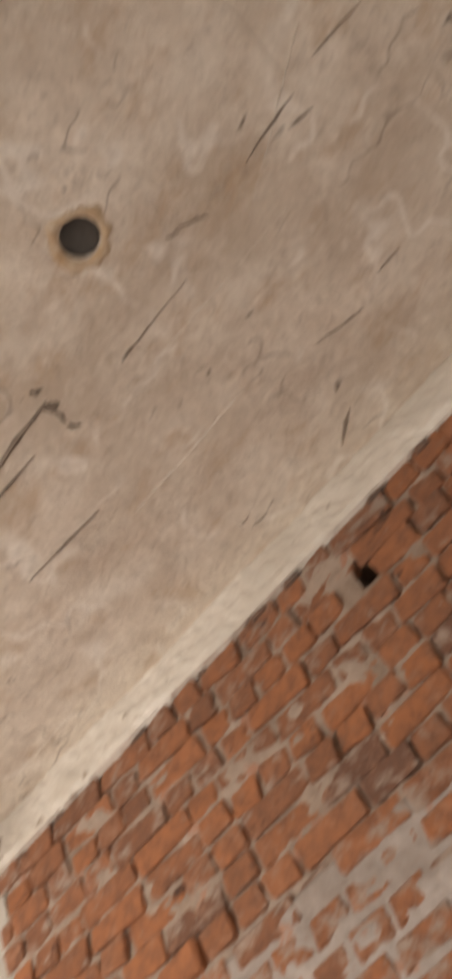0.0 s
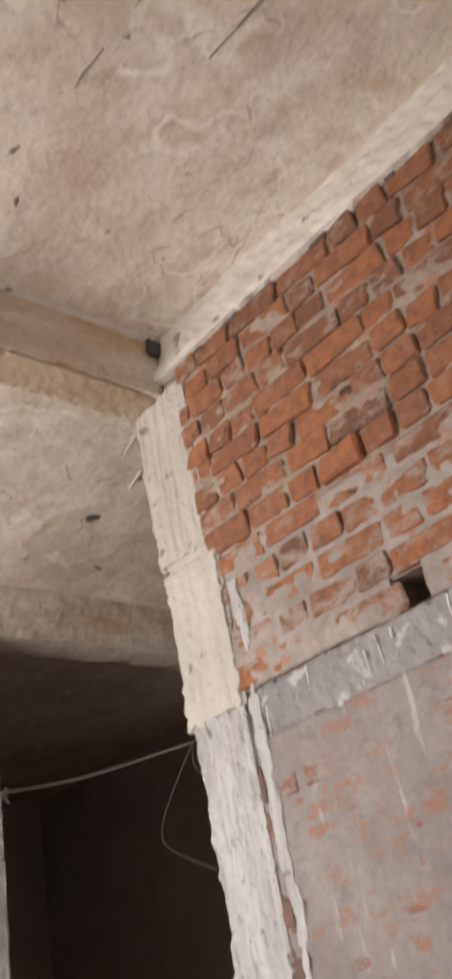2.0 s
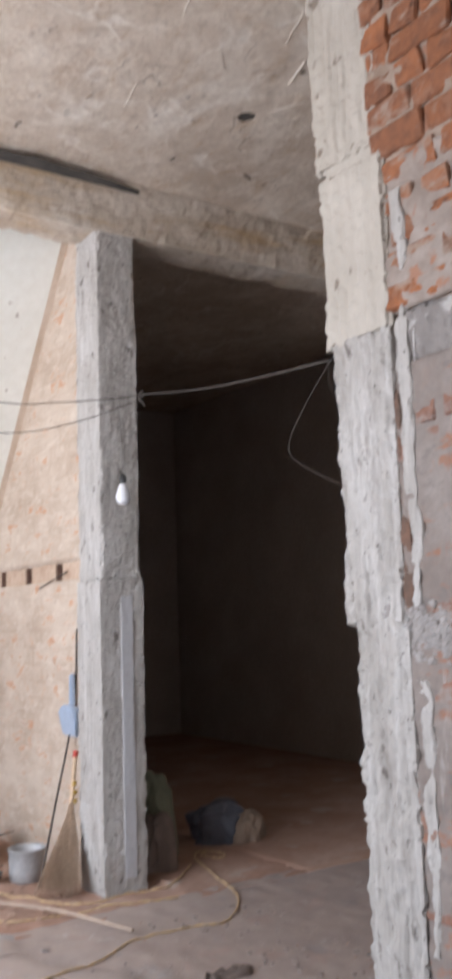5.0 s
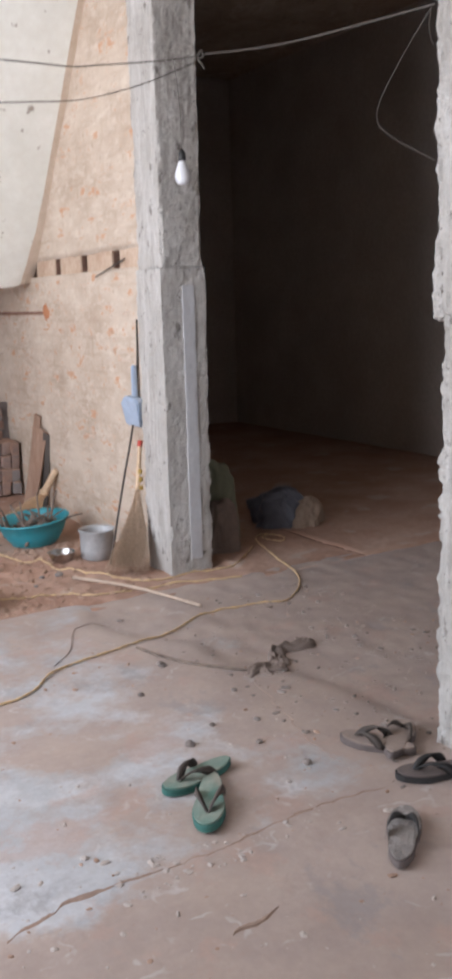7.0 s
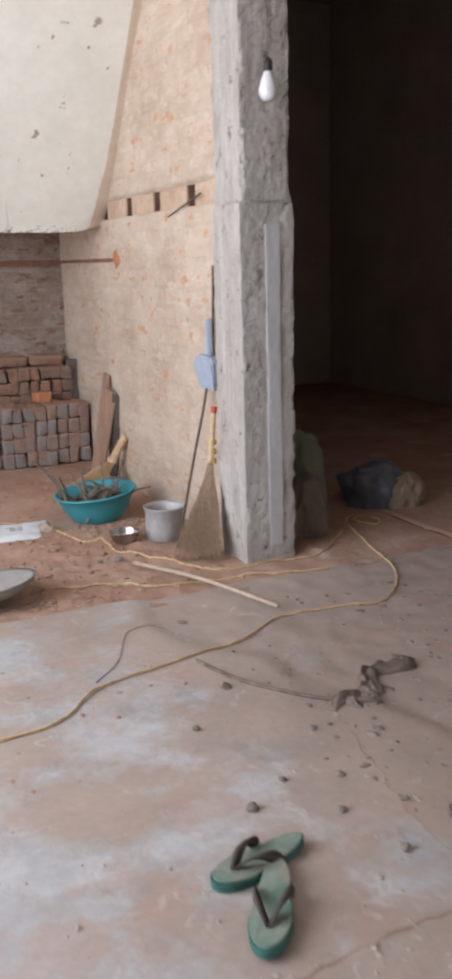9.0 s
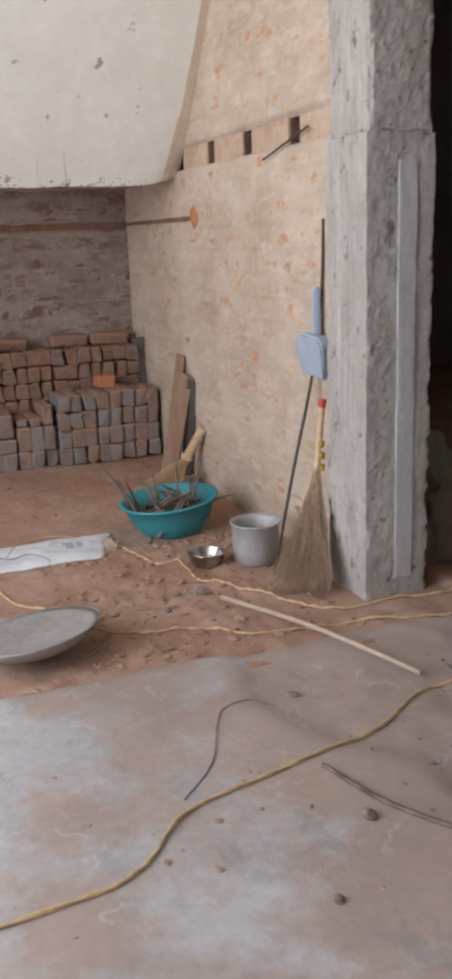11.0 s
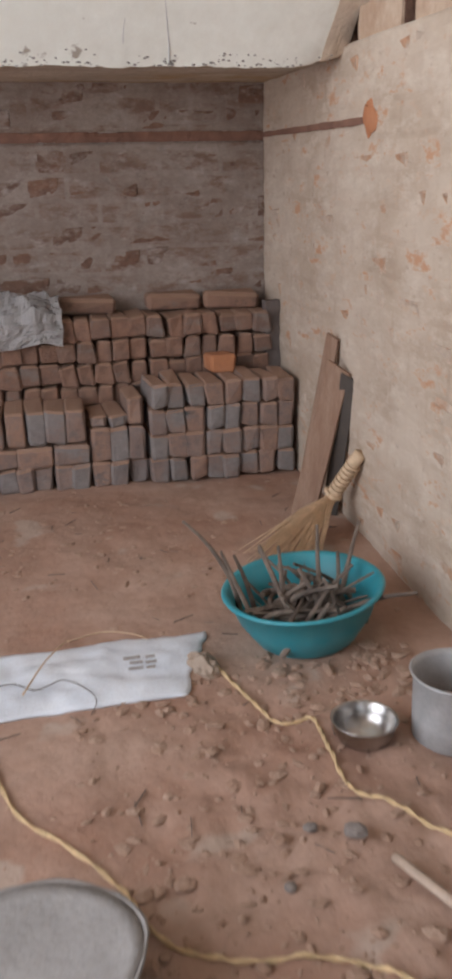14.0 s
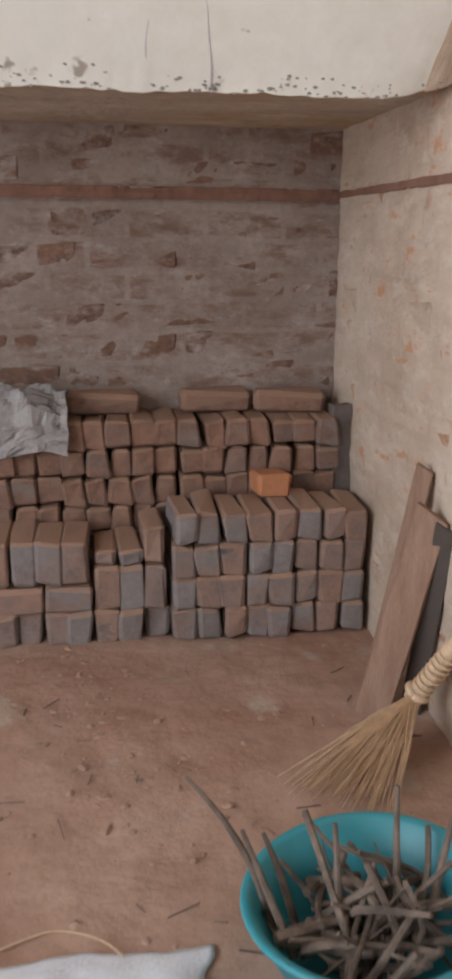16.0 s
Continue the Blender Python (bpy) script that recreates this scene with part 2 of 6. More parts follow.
mat_floor, nt, b = material("worn_cement_floor", 0.48)
grey = mix(nt, noise_fac(nt, 1.5, 7, 0.6, (1, 1, 1), 0.38, 0.62), (0.38, 0.39, 0.40), (0.59, 0.605, 0.625))
grey = mix(nt, maths(nt, "MULTIPLY", noise_fac(nt, 3.0, 10, 0.75, (1, 1, 1), 0.50, 0.62), 0.6), grey, (0.27, 0.272, 0.285))
grey = mix(nt, maths(nt, "MULTIPLY", noise_fac(nt, 4.0, 10, 0.78, (1, 1, 1), 0.53, 0.63), 0.35), grey, (0.68, 0.68, 0.68))
geo = nt.nodes.new("ShaderNodeNewGeometry")
xyz = nt.nodes.new("ShaderNodeSeparateXYZ")
nt.links.new(geo.outputs["Position"], xyz.inputs[0])
# trodden earth carried in from the room: more dust towards it, in ragged patches
drift = node(nt, "ShaderNodeMapRange")
drift.inputs[1].default_value, drift.inputs[2].default_value, drift.inputs[3].default_value, drift.inputs[4].default_value = -1.6, 0.3, -0.12, 0.28
nt.links.new(xyz.outputs[0], drift.inputs[0])
n1 = node(nt, "ShaderNodeTexNoise", Scale=2.2, Detail=10, Roughness=0.68)
nt.links.new(coords(nt), n1.inputs["Vector"])
dust = node(nt, "ShaderNodeMapRange")
dust.inputs[1].default_value, dust.inputs[2].default_value = 0.45, 0.555
near_earth = node(nt, "ShaderNodeMapRange")
near_earth.inputs[1].default_value, near_earth.inputs[2].default_value, near_earth.inputs[3].default_value, near_earth.inputs[4].default_value = -2.04, -2.16, 0.0, 0.20
nt.links.new(maths(nt, "ADD", xyz.outputs[1], maths(nt, "MULTIPLY", noise_fac(nt, 7, 5), 0.08)), near_earth.inputs[0])
nt.links.new(maths(nt, "ADD", maths(nt, "ADD", n1.outputs["Fac"], drift.outputs[0]), near_earth.outputs[0]), dust.inputs[0])
earth = mix(nt, noise_fac(nt, 5, 5), (0.42, 0.30, 0.225), (0.34, 0.235, 0.18))
col = mix(nt, maths(nt, "MULTIPLY", dust.outputs[0], 0.70), grey, earth)
col = mix(nt, maths(nt, "MULTIPLY", noise_fac(nt, 3.6, 9, 0.7, (1, 1, 1), 0.55, 0.60), 0.45), col, (0.44, 0.305, 0.25))
col = mix(nt, maths(nt, "MULTIPLY", noise_fac(nt, 2.9, 10, 0.75, (1.3, 0.8, 1), 0.57, 0.62), 0.5), col, (0.27, 0.26, 0.265))
col = mix(nt, maths(nt, "MULTIPLY", trowel_lines(nt, 5.5, 0.02, 0.54), 0.4), col, (0.62, 0.62, 0.62))
col = mix(nt, maths(nt, "MULTIPLY", noise_fac(nt, 45, 5), 0.18), col, (0.25, 0.2, 0.17))
nt.links.new(col, b.inputs["Base Color"])
bump(nt, b, noise_fac(nt, 18, 6), 0.002, 0.3)
mat_dirt = surface("red_brown_earth", (0.36, 0.205, 0.142), (0.475, 0.33, 0.255), (0.25, 0.152, 0.11), 2.6, 24, 0.97, relief=0.006, spots=((0.43, 0.325, 0.26), 4.5, 0.62))
mat_pebble = surface("dusty_pebble", (0.19, 0.16, 0.14), (0.28, 0.24, 0.215), (0.13, 0.11, 0.10), 30, 90, 0.95)
mat_crumb = surface("pale_cement_crumb", (0.42, 0.37, 0.33), (0.54, 0.49, 0.45), (0.3, 0.25, 0.22), 20, 80, 0.95)
mat_clod = surface("earth_clod", (0.35, 0.22, 0.155), (0.46, 0.32, 0.24), (0.2, 0.13, 0.09), 20, 90, 0.97, relief=0.006)


def plain(name, c, rough=0.5, metal=0.0, vary=0.85, scale=20, relief=0.001):
    return surface(name, c, tuple(v * vary for v in c), tuple(v * 0.6 for v in c), scale, 120, rough, metal, relief=relief)


mat_teal = surface("teal_plastic", (0.02, 0.26, 0.325), (0.035, 0.30, 0.36), (0.10, 0.25, 0.275), 5, 50, 0.42, relief=0.0008)
mat_alu = plain("dull_aluminium", (0.50, 0.50, 0.50), 0.58, 0.35, 0.75)
mat_steel = plain("polished_steel", (0.52, 0.50, 0.48), 0.27, 1.0, 0.9)
mat_wood = surface("grey_wood", (0.26, 0.155, 0.105), (0.34, 0.225, 0.16), (0.15, 0.09, 0.06), 12, 80, 0.85, stretch=(4, 4, 0.6), relief=0.002)
mat_twig = surface("dry_twig_bark", (0.08, 0.06, 0.048), (0.27, 0.21, 0.165), (0.08, 0.06, 0.05), 14, 90, 0.9, relief=0.002)
mat_straw = plain("palm_straw", (0.72, 0.53, 0.35), 0.7, 0, 0.75, 40)
mat_grass = plain("dry_broom_grass", (0.62, 0.48, 0.355), 0.85, 0, 0.7, 60)
mat_sack = surface("white_woven_sack", (0.68, 0.73, 0.80), (0.79, 0.83, 0.88), (0.57, 0.58, 0.60), 6, 150, 0.7, relief=0.002)
mat_box = plain("pale_blue_plastic", (0.42, 0.50, 0.62), 0.45)
mat_cord = plain("yellow_cable", (0.74, 0.54, 0.30), 0.6, 0, 0.7, 50)
mat_rope = plain("grey_jute_rope", (0.15, 0.132, 0.115), 0.9, 0, 0.7, 90)
mat_black = plain("black_plastic", (0.03, 0.03, 0.03), 0.5)
mat_bulb = plain("white_bulb_globe", (0.80, 0.81, 0.84), 0.3, 0, 0.97)
mat_rubber = plain("green_rubber", (0.045, 0.155, 0.13), 0.7, 0, 0.7, 18)
mat_insole = surface("dusty_insole", (0.33, 0.30, 0.245), (0.10, 0.235, 0.195), (0.24, 0.22, 0.18), 10, 40, 0.9)
mat_strap = plain("brown_strap", (0.075, 0.06, 0.05), 0.7)
mat_pan = surface("cement_crusted_iron", (0.27, 0.255, 0.245), (0.35, 0.335, 0.325), (0.25, 0.22, 0.2), 9, 60, 0.85, relief=0.003)
mat_bag = plain("dark_blue_polythene", (0.17, 0.19, 0.25), 0.3, 0, 0.7, 6)
mat_paint_red = plain("red_tape", (0.5, 0.06, 0.04), 0.6)
mat_stick = plain("peeled_stick", (0.52, 0.40, 0.31), 0.7, 0, 0.8, 25)
mat_drip = surface("white_cement_drip", (0.66, 0.65, 0.63), (0.78, 0.77, 0.75), (0.5, 0.47, 0.44), 20, 60, 0.92, relief=0.004, stretch=(1, 1, 0.3), spots=((0.38, 0.33, 0.3), 22, 0.60))
mat_strip = surface("smooth_cement_float", (0.50, 0.50, 0.51), (0.57, 0.57, 0.58), (0.42, 0.41, 0.41), 5, 40, 0.85, relief=0.001)
mat_paint_yellow = plain("yellow_tape", (0.45, 0.29, 0.06), 0.6)


# ---- mesh helpers ----
def link_mesh(name, bm, mat, parent=None, label="", smooth=False):
    me = bpy.data.meshes.new(name)
    bmesh.ops.recalc_face_normals(bm, faces=bm.faces[:])
    bm.to_mesh(me)
    bm.free()
    me.materials.append(mat)
    if smooth:
        me.polygons.foreach_set("use_smooth", [True] * len(me.polygons))
    ob = new(name, me)
    if parent:
        ob.parent = parent
        if parent.type == "EMPTY" or parent.parent:
            pass
    if label:
        tagged(ob, label)
    return ob


def part(name, bm, mat, parent, label="", smooth=False):
    return link_mesh(name, bm, mat, parent, label, smooth)


def empty(name, x, y, z, label, category, group="", rz=0.0):
    ob = new(name)
    ob.empty_display_size = 0.1
    ob.matrix_world = pose(x, y, z, 0, 0, rz)
    return tagged(ob, label, category, group)


def add_box(bm, x0, x1, y0, y1, z0, z1):
    v = [bm.verts.new((x, y, z)) for x in (x0, x1) for y in (y0, y1) for z in (z0, z1)]
    for f in ((0, 1, 3, 2), (4, 6, 7, 5), (0, 4, 5, 1), (2, 3, 7, 6), (0, 2, 6, 4), (1, 5, 7, 3)):
        bm.faces.new([v[i] for i in f])
    return v


def box(x0, x1, y0, y1, z0, z1):
    bm = bmesh.new()
    add_box(bm, x0, x1, y0, y1, z0, z1)
    return bm


def cut_axis(bm, axis, lo, hi, step):
    n = max(1, int(round((hi - lo) / step)))
    no = [0, 0, 0]
    no[axis] = 1
    for i in range(1, n):
        co = [0, 0, 0]
        co[axis] = lo + (hi - lo) * i / n
        bmesh.ops.bisect_plane(bm, geom=bm.verts[:] + bm.edges[:] + bm.faces[:], plane_co=co, plane_no=no)


def rough_box(x0, x1, y0, y1, z0, z1, step=0.03, amp=0.006, chip=0.012, seed=0.0):
    """A cast block with uneven faces and chipped arrises."""
    bm = box(x0, x1, y0, y1, z0, z1)
    lims = ((x0, x1), (y0, y1), (z0, z1))
    for a, (lo, hi) in enumerate(lims):
        cut_axis(bm, a, lo, hi, step)
    bm.normal_update()
    off = Vector((seed * 7.3, seed * 3.1, seed * 5.7))
    for v in bm.verts:
        p = v.co
        near = sum(1 for a, (lo, hi) in enumerate(lims) if min(p[a] - lo, hi - p[a]) < 1e-4)
        d = amp * (noise.noise(p * 9 + off) + 0.7 * noise.noise(p * 31 + off) + 0.4 * noise.noise(p * 83 + off))
        if near > 1:
            d -= chip * max(0.0, 0.1 + 1.3 * noise.noise(p * 5 + off) + 0.55 * noise.noise(p * 23 + off) + 0.8 * noise.noise(p * 71 + off))
        v.co = p + v.normal * d
    return bm


def tube(points, radius, segs=6, taper=1.0, resample=0):
    """A round bar along points."""
    bm = bmesh.new()
    pts = [Vector(p) for p in points]
    if resample:
        out = []
        n = len(pts)
        for i in range(n - 1):
            p0, p1, p2, p3 = pts[max(i - 1, 0)], pts[i], pts[i + 1], pts[min(i + 2, n - 1)]
            for k in range(resample):
                t = k / resample
                out.append(0.5 * ((2 * p1) + (p2 - p0) * t + (2 * p0 - 5 * p1 + 4 * p2 - p3) * t * t + (3 * p1 - p0 - 3 * p2 + p3) * t ** 3))
        pts = out + [pts[-1]]
    rings = []
    for i, p in enumerate(pts):
        d = (pts[min(i + 1, len(pts) - 1)] - pts[max(i - 1, 0)]).normalized()
        u = d.orthogonal().normalized() if i == 0 else (u - d * u.dot(d)).normalized()
        w = d.cross(u)
        r = radius * (1 + (taper - 1) * i / (len(pts) - 1))
        rings.append([bm.verts.new(p + (u * math.cos(a) + w * math.sin(a)) * r) for a in [2 * math.pi * k / segs for k in range(segs)]])
    for a, c in zip(rings, rings[1:]):
        for k in range(segs):
            bm.faces.new((a[k], a[(k + 1) % segs], c[(k + 1) % segs], c[k]))
    bm.faces.new(rings[0][::-1])
    bm.faces.new(rings[-1])
    return bm


def lathe(profile, segs=40, wobble=0.0):
    """A turned shape from (radius, height) pairs."""
    bm = bmesh.new()
    rings = []
    for r, z in profile:
        if r < 1e-5:
            rings.append([bm.verts.new((0, 0, z))])
        else:
            rings.append([bm.verts.new((r * (1 + wobble * math.sin(3 * a + z * 9)) * math.cos(a), r * (1 + wobble * math.sin(2 * a)) * math.sin(a), z)) for a in [2 * math.pi * k / segs for k in range(segs)]])
    for a, c in zip(rings, rings[1:]):
        for k in range(segs):
            j = (k + 1) % segs
            if len(a) == 1 and len(c) == 1:
                continue
            if len(a) == 1:
                bm.faces.new((a[0], c[j], c[k]))
            elif len(c) == 1:
                bm.faces.new((a[k], a[j], c[0]))
            else:
                bm.faces.new((a[k], a[j], c[j], c[k]))
    return bm


def height_sheet(x0, x1, y0, y1, step, fn, depth=0.12):
    """A ground sheet with its own thickness."""
    nx, ny = max(2, int((x1 - x0) / step)), max(2, int((y1 - y0) / step))
    bm = bmesh.new()
    g = [[bm.verts.new((x0 + (x1 - x0) * i / nx, y0 + (y1 - y0) * j / ny, fn(x0 + (x1 - x0) * i / nx, y0 + (y1 - y0) * j / ny))) for j in range(ny + 1)] for i in range(nx + 1)]
    for i in range(nx):
        for j in range(ny):
            bm.faces.new((g[i][j], g[i + 1][j], g[i + 1][j + 1], g[i][j + 1]))
    edge = [g[i][0] for i in range(nx + 1)] + [g[nx][j] for j in range(1, ny + 1)] + [g[i][ny] for i in range(nx - 1, -1, -1)] + [g[0][j] for j in range(ny - 1, 0, -1)]
    low = [bm.verts.new((v.co.x, v.co.y, -depth)) for v in edge]
    for k in range(len(edge)):
        j = (k + 1) % len(edge)
        bm.faces.new((edge[k], low[k], low[j], edge[j]))
    bm.faces.new(low[::-1])
    return bm


# ---- structure ----
CEIL, SOFFIT = 3.365, 3.11


def ground_height(x, y):
    """Trodden earth: a shallow hollow by the slab, rising to the stacked bricks."""
    t = min(1.0, max(0.0, (y - 1.0) / 0.95))
    base = -0.038 + 0.038 * t * t * (3 - 2 * t)
    base += 0.030 * min(1.0, max(0.0, (0.02 - y) / 0.2)) * (0.75 + 0.5 * noise.noise(Vector((x * 9, y * 9, 6))))
    rough = max(0.0, 1 - ((x + 0.48) / 0.5) ** 2) * max(0.0, 1 - ((y - 0.32) / 0.62) ** 2)
    q = Vector((x, y, 0))
    base += rough * (0.012 * noise.noise(q * 13) + 0.009 * noise.noise(q * 31) + 0.006)
    return base + 0.012 * noise.noise(Vector((x * 2.1, y * 2.1, 0))) + 0.008 * noise.noise(Vector((x * 7, y * 7, 3))) + 0.004 * noise.noise(Vector((x * 24, y * 24, 5)))


def slab_edge(x):
    return -0.19 + 0.035 * noise.noise(Vector((x * 2.3, 0, 1))) + 0.012 * noise.noise(Vector((x * 11, 0, 2)))


def slab_height(x, y):
    z = 0.004 * noise.noise(Vector((x * 1.3, y * 1.3, 0))) + 0.0016 * noise.noise(Vector((x * 12, y * 12, 4)))
    # dusty broken ground where the topping has worn off towards the dark room
    w = min(1.0, max(0.0, (x + 0.35 + 0.3 * (y + 1.2) + 0.12 * noise.noise(Vector((x * 3, y * 3, 9)))) / 0.06))
    return z - w * 0.012 + w * 0.006 * noise.noise(Vector((x * 16, y * 16, 8)))


def cement_slab():
    nx, ny = 230, 170
    x0, x1, y0 = -3.5, 3.2, -4.8
    bm = bmesh.new()
    g = []
    for i in range(nx + 1):
        x = x0 + (x1 - x0) * i / nx
        yl = slab_edge(x)
        g.append([])
        for j in range(ny + 1):
            y = y0 + (yl - y0) * j / ny
            z = slab_height(x, y)
            if j == ny:
                z -= 0.06
            elif j == ny - 1:
                z -= 0.01
            g[i].append(bm.verts.new((x, y, z)))
    for i in range(nx):
        for j in range(ny):
            bm.faces.new((g[i][j], g[i + 1][j], g[i + 1][j + 1], g[i][j + 1]))
    return bm


floor = tagged(link_mesh("floor", cement_slab(), mat_floor, smooth=True), "worn grey cement floor slab dusted with brown earth", "floor", kind="structure")
tagged(link_mesh("floor_front", box(-3.5, 3.2, -7.6, -4.8, -0.12, -0.002), mat_floor), "plain cement floor towards the house front", "floor", kind="structure")
tagged(link_mesh("floor_room", height_sheet(0.89, 3.2, -0.32, 4.6, 0.06, lambda x, y: ground_height(x, y) * 0.3 - 0.0065), mat_dirt, smooth=True), "earth floor of the unlit room", "floor", kind="structure")
tagged(link_mesh("ground", height_sheet(-1.6, 0.9, -0.32, 2.80, 0.019, lambda x, y: ground_height(x, y) if x < 0.3 else ground_height(x, y) * 0.3 - 0.006), mat_dirt, smooth=True), "trodden red-brown earth floor under the stair", "earth floor", kind="structure")
tagged(link_mesh("ground_side", height_sheet(-3.5, -1.59, -0.32, 2.80, 0.08, ground_height), mat_dirt, smooth=True), "trodden red-brown earth floor beside the stair", "earth floor", kind="structure")
tagged(link_mesh("floor_room_back", height_sheet(0.2, 0.9, 2.75, 4.6, 0.1, lambda x, y: -0.01), mat_dirt), "earth floor of the unlit room", "floor", kind="structure")


def ceiling_sheet(x0, x1, y0, y1, z, holes, step=0.09, thick=0.12):
    """A cast slab with round fan-box holes through its underside."""
    xs = sorted({round(x0 + (x1 - x0) * i / int((x1 - x0) / step), 4) for i in range(int((x1 - x0) / step) + 1)} | {round(c + s, 4) for c, _, r in holes for s in (-1.7 * r, 1.7 * r)})
    ys = sorted({round(y0 + (y1 - y0) * i / int((y1 - y0) / step), 4) for i in range(int((y1 - y0) / step) + 1)} | {round(c + s, 4) for _, c, r in holes for s in (-1.7 * r, 1.7 * r)})
    inside = lambda v, c, r: c - 1.7 * r + 1e-3 < v < c + 1.7 * r - 1e-3
    for cx, cy, r in holes:
        xs = [x for x in xs if not inside(x, cx, r)]
        ys = [y for y in ys if not inside(y, cy, r)]
    bm = bmesh.new()
    f = lambda x, y: z + 0.006 * noise.noise(Vector((x * 1.6, y * 1.6, 7))) + 0.0025 * noise.noise(Vector((x * 8, y * 8, 2)))
    g = [[bm.verts.new((x, y, f(x, y))) for y in ys] for x in xs]
    for i in range(len(xs) - 1):
        for j in range(len(ys) - 1):
            mx, my = (xs[i] + xs[i + 1]) / 2, (ys[j] + ys[j + 1]) / 2
            hole = next((h for h in holes if abs(mx - h[0]) < 1.7 * h[2] and abs(my - h[1]) < 1.7 * h[2]), None)
            if not hole:
                bm.faces.new((g[i][j], g[i][j + 1], g[i + 1][j + 1], g[i + 1][j]))
                continue
            cx, cy, r = hole
            c = [g[i + 1][j + 1], g[i][j + 1], g[i][j], g[i + 1][j]]
            ring = [bm.verts.new((cx + r * math.cos(a), cy + r * math.sin(a), z)) for a in [2 * math.pi * k / 16 for k in range(16)]]
            top = [bm.verts.new((v.co.x, v.co.y, z + 0.07)) for v in ring]
            for k in range(4):
                for s in range(4):
                    bm.faces.new((c[k], ring[(4 * k + s) % 16], ring[(4 * k + s + 1) % 16]))
                bm.faces.new((c[k - 1], ring[4 * k], c[k]))
            for k in range(16):
                bm.faces.new((ring[k], ring[(k + 1) % 16], top[(k + 1) % 16], top[k]))
            bm.faces.new(top)
    add_box(bm, x0, x1, y0, y1, z + thick, z + thick + 0.05)
    return bm


tagged(link_mesh("ceiling", ceiling_sheet(-3.5, 3.2, -7.6, -2.05, CEIL, [(-1.30, -3.928, 0.052)]), mat_ceiling), "bare cast concrete ceiling with shuttering marks", "ceiling", kind="structure")
tagged(link_mesh("ceiling_bay", ceiling_sheet(-3.5, 3.2, -1.88, 0.0, CEIL, [(0.344, -0.815, 0.04)]), mat_ceiling), "bare cast concrete ceiling between two beams", "ceiling", kind="structure")
tagged(link_mesh("ceiling_back", box(-3.5, 3.2, 0.23, 4.6, CEIL, CEIL + 0.12), mat_ceiling), "bare concrete ceiling over room and stair", "ceiling", kind="structure")
beam_a = tagged(link_mesh("beam_near", rough_box(-3.5, 3.2, -2.05, -1.88, SOFFIT + 0.01, CEIL + 0.05, 0.035, 0.008, 0.018, 1), mat_beam), "board-marked concrete ceiling beam with brown stains", "beam", kind="structure")
beam_b = tagged(link_mesh("beam_far", rough_box(-3.5, 3.2, 0.0, 0.23, SOFFIT - 0.03, CEIL + 0.05, 0.035, 0.008, 0.018, 2), mat_beam), "rough concrete beam over the dark opening", "beam", kind="structure")
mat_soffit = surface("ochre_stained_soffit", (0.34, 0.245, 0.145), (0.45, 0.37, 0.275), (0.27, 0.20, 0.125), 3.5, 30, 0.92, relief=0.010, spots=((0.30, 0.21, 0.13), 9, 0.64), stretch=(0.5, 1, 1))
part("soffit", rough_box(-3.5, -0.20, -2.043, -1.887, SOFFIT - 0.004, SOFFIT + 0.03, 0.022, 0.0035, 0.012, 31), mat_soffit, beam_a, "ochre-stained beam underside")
part("cement_lip", rough_box(-3.5, -0.19, -2.074, -2.046, CEIL - 0.022, CEIL + 0.012, 0.016, 0.006, 0.010, 32), mat_fillet, beam_a, "pale cement lip along the ceiling joint")
# Solid near-black block painting the shade of a void in this corner.
part("corner_shade_block", rough_box(-0.245, -0.195, -2.085, -2.052, 3.275, 3.345, 0.012, 0.007, 0.01, 33), mat_near_black, beam_a, "near-black block in place of the shaded corner void")


def wall_head():
    """The beam at the wall head, its face leaning back towards the ceiling."""
    bm = rough_box(-0.235, 0.02, -7.6, -2.05, 3.165, CEIL + 0.04, 0.03, 0.009, 0.026, 3)
    for v in bm.verts:
        if v.co.x < -0.1:
            v.co.x += 0.045 * max(0.0, v.co.z - 3.185) / 0.2 + 0.010 * noise.noise(Vector((1, v.co.y * 3, v.co.z * 4)))
    return bm


tagged(link_mesh("beam_side", wall_head(), mat_fillet), "pale cement-washed beam along the wall head", "beam", kind="structure")

# outer shell: unseen walls, with openings guessed to suit the added lamps
tagged(link_mesh("wall_front", box(-3.7, -3.0, -7.8, -7.6, -0.1, 3.6), mat_dark_wall), "plain plastered wall at the house front", "wall", kind="structure")
tagged(link_mesh("wall_front_side", box(-0.2, 3.2, -7.8, -7.6, -0.1, 3.6), mat_dark_wall), "plain plastered wall at the house front", "wall", kind="structure")
tagged(link_mesh("wall_front_head", box(-3.0, -0.2, -7.8, -7.6, 2.6, 3.6), mat_dark_wall), "plain plastered wall over the front opening", "wall", kind="structure")
tagged(link_mesh("wall_side_near", box(-3.7, -3.5, -7.6, -2.4, -0.1, 3.6), mat_dark_wall), "plain plastered side wall", "wall", kind="structure")
tagged(link_mesh("wall_side_far", box(-3.7, -3.5, 0.9, 2.9, -0.1, 3.6), mat_dark_wall), "plain plastered side wall", "wall", kind="structure")
tagged(link_mesh("wall_side_head", box(-3.7, -3.5, -2.4, 0.9, 2.95, 3.6), mat_dark_wall), "plain plastered wall over the side opening", "wall", kind="structure")
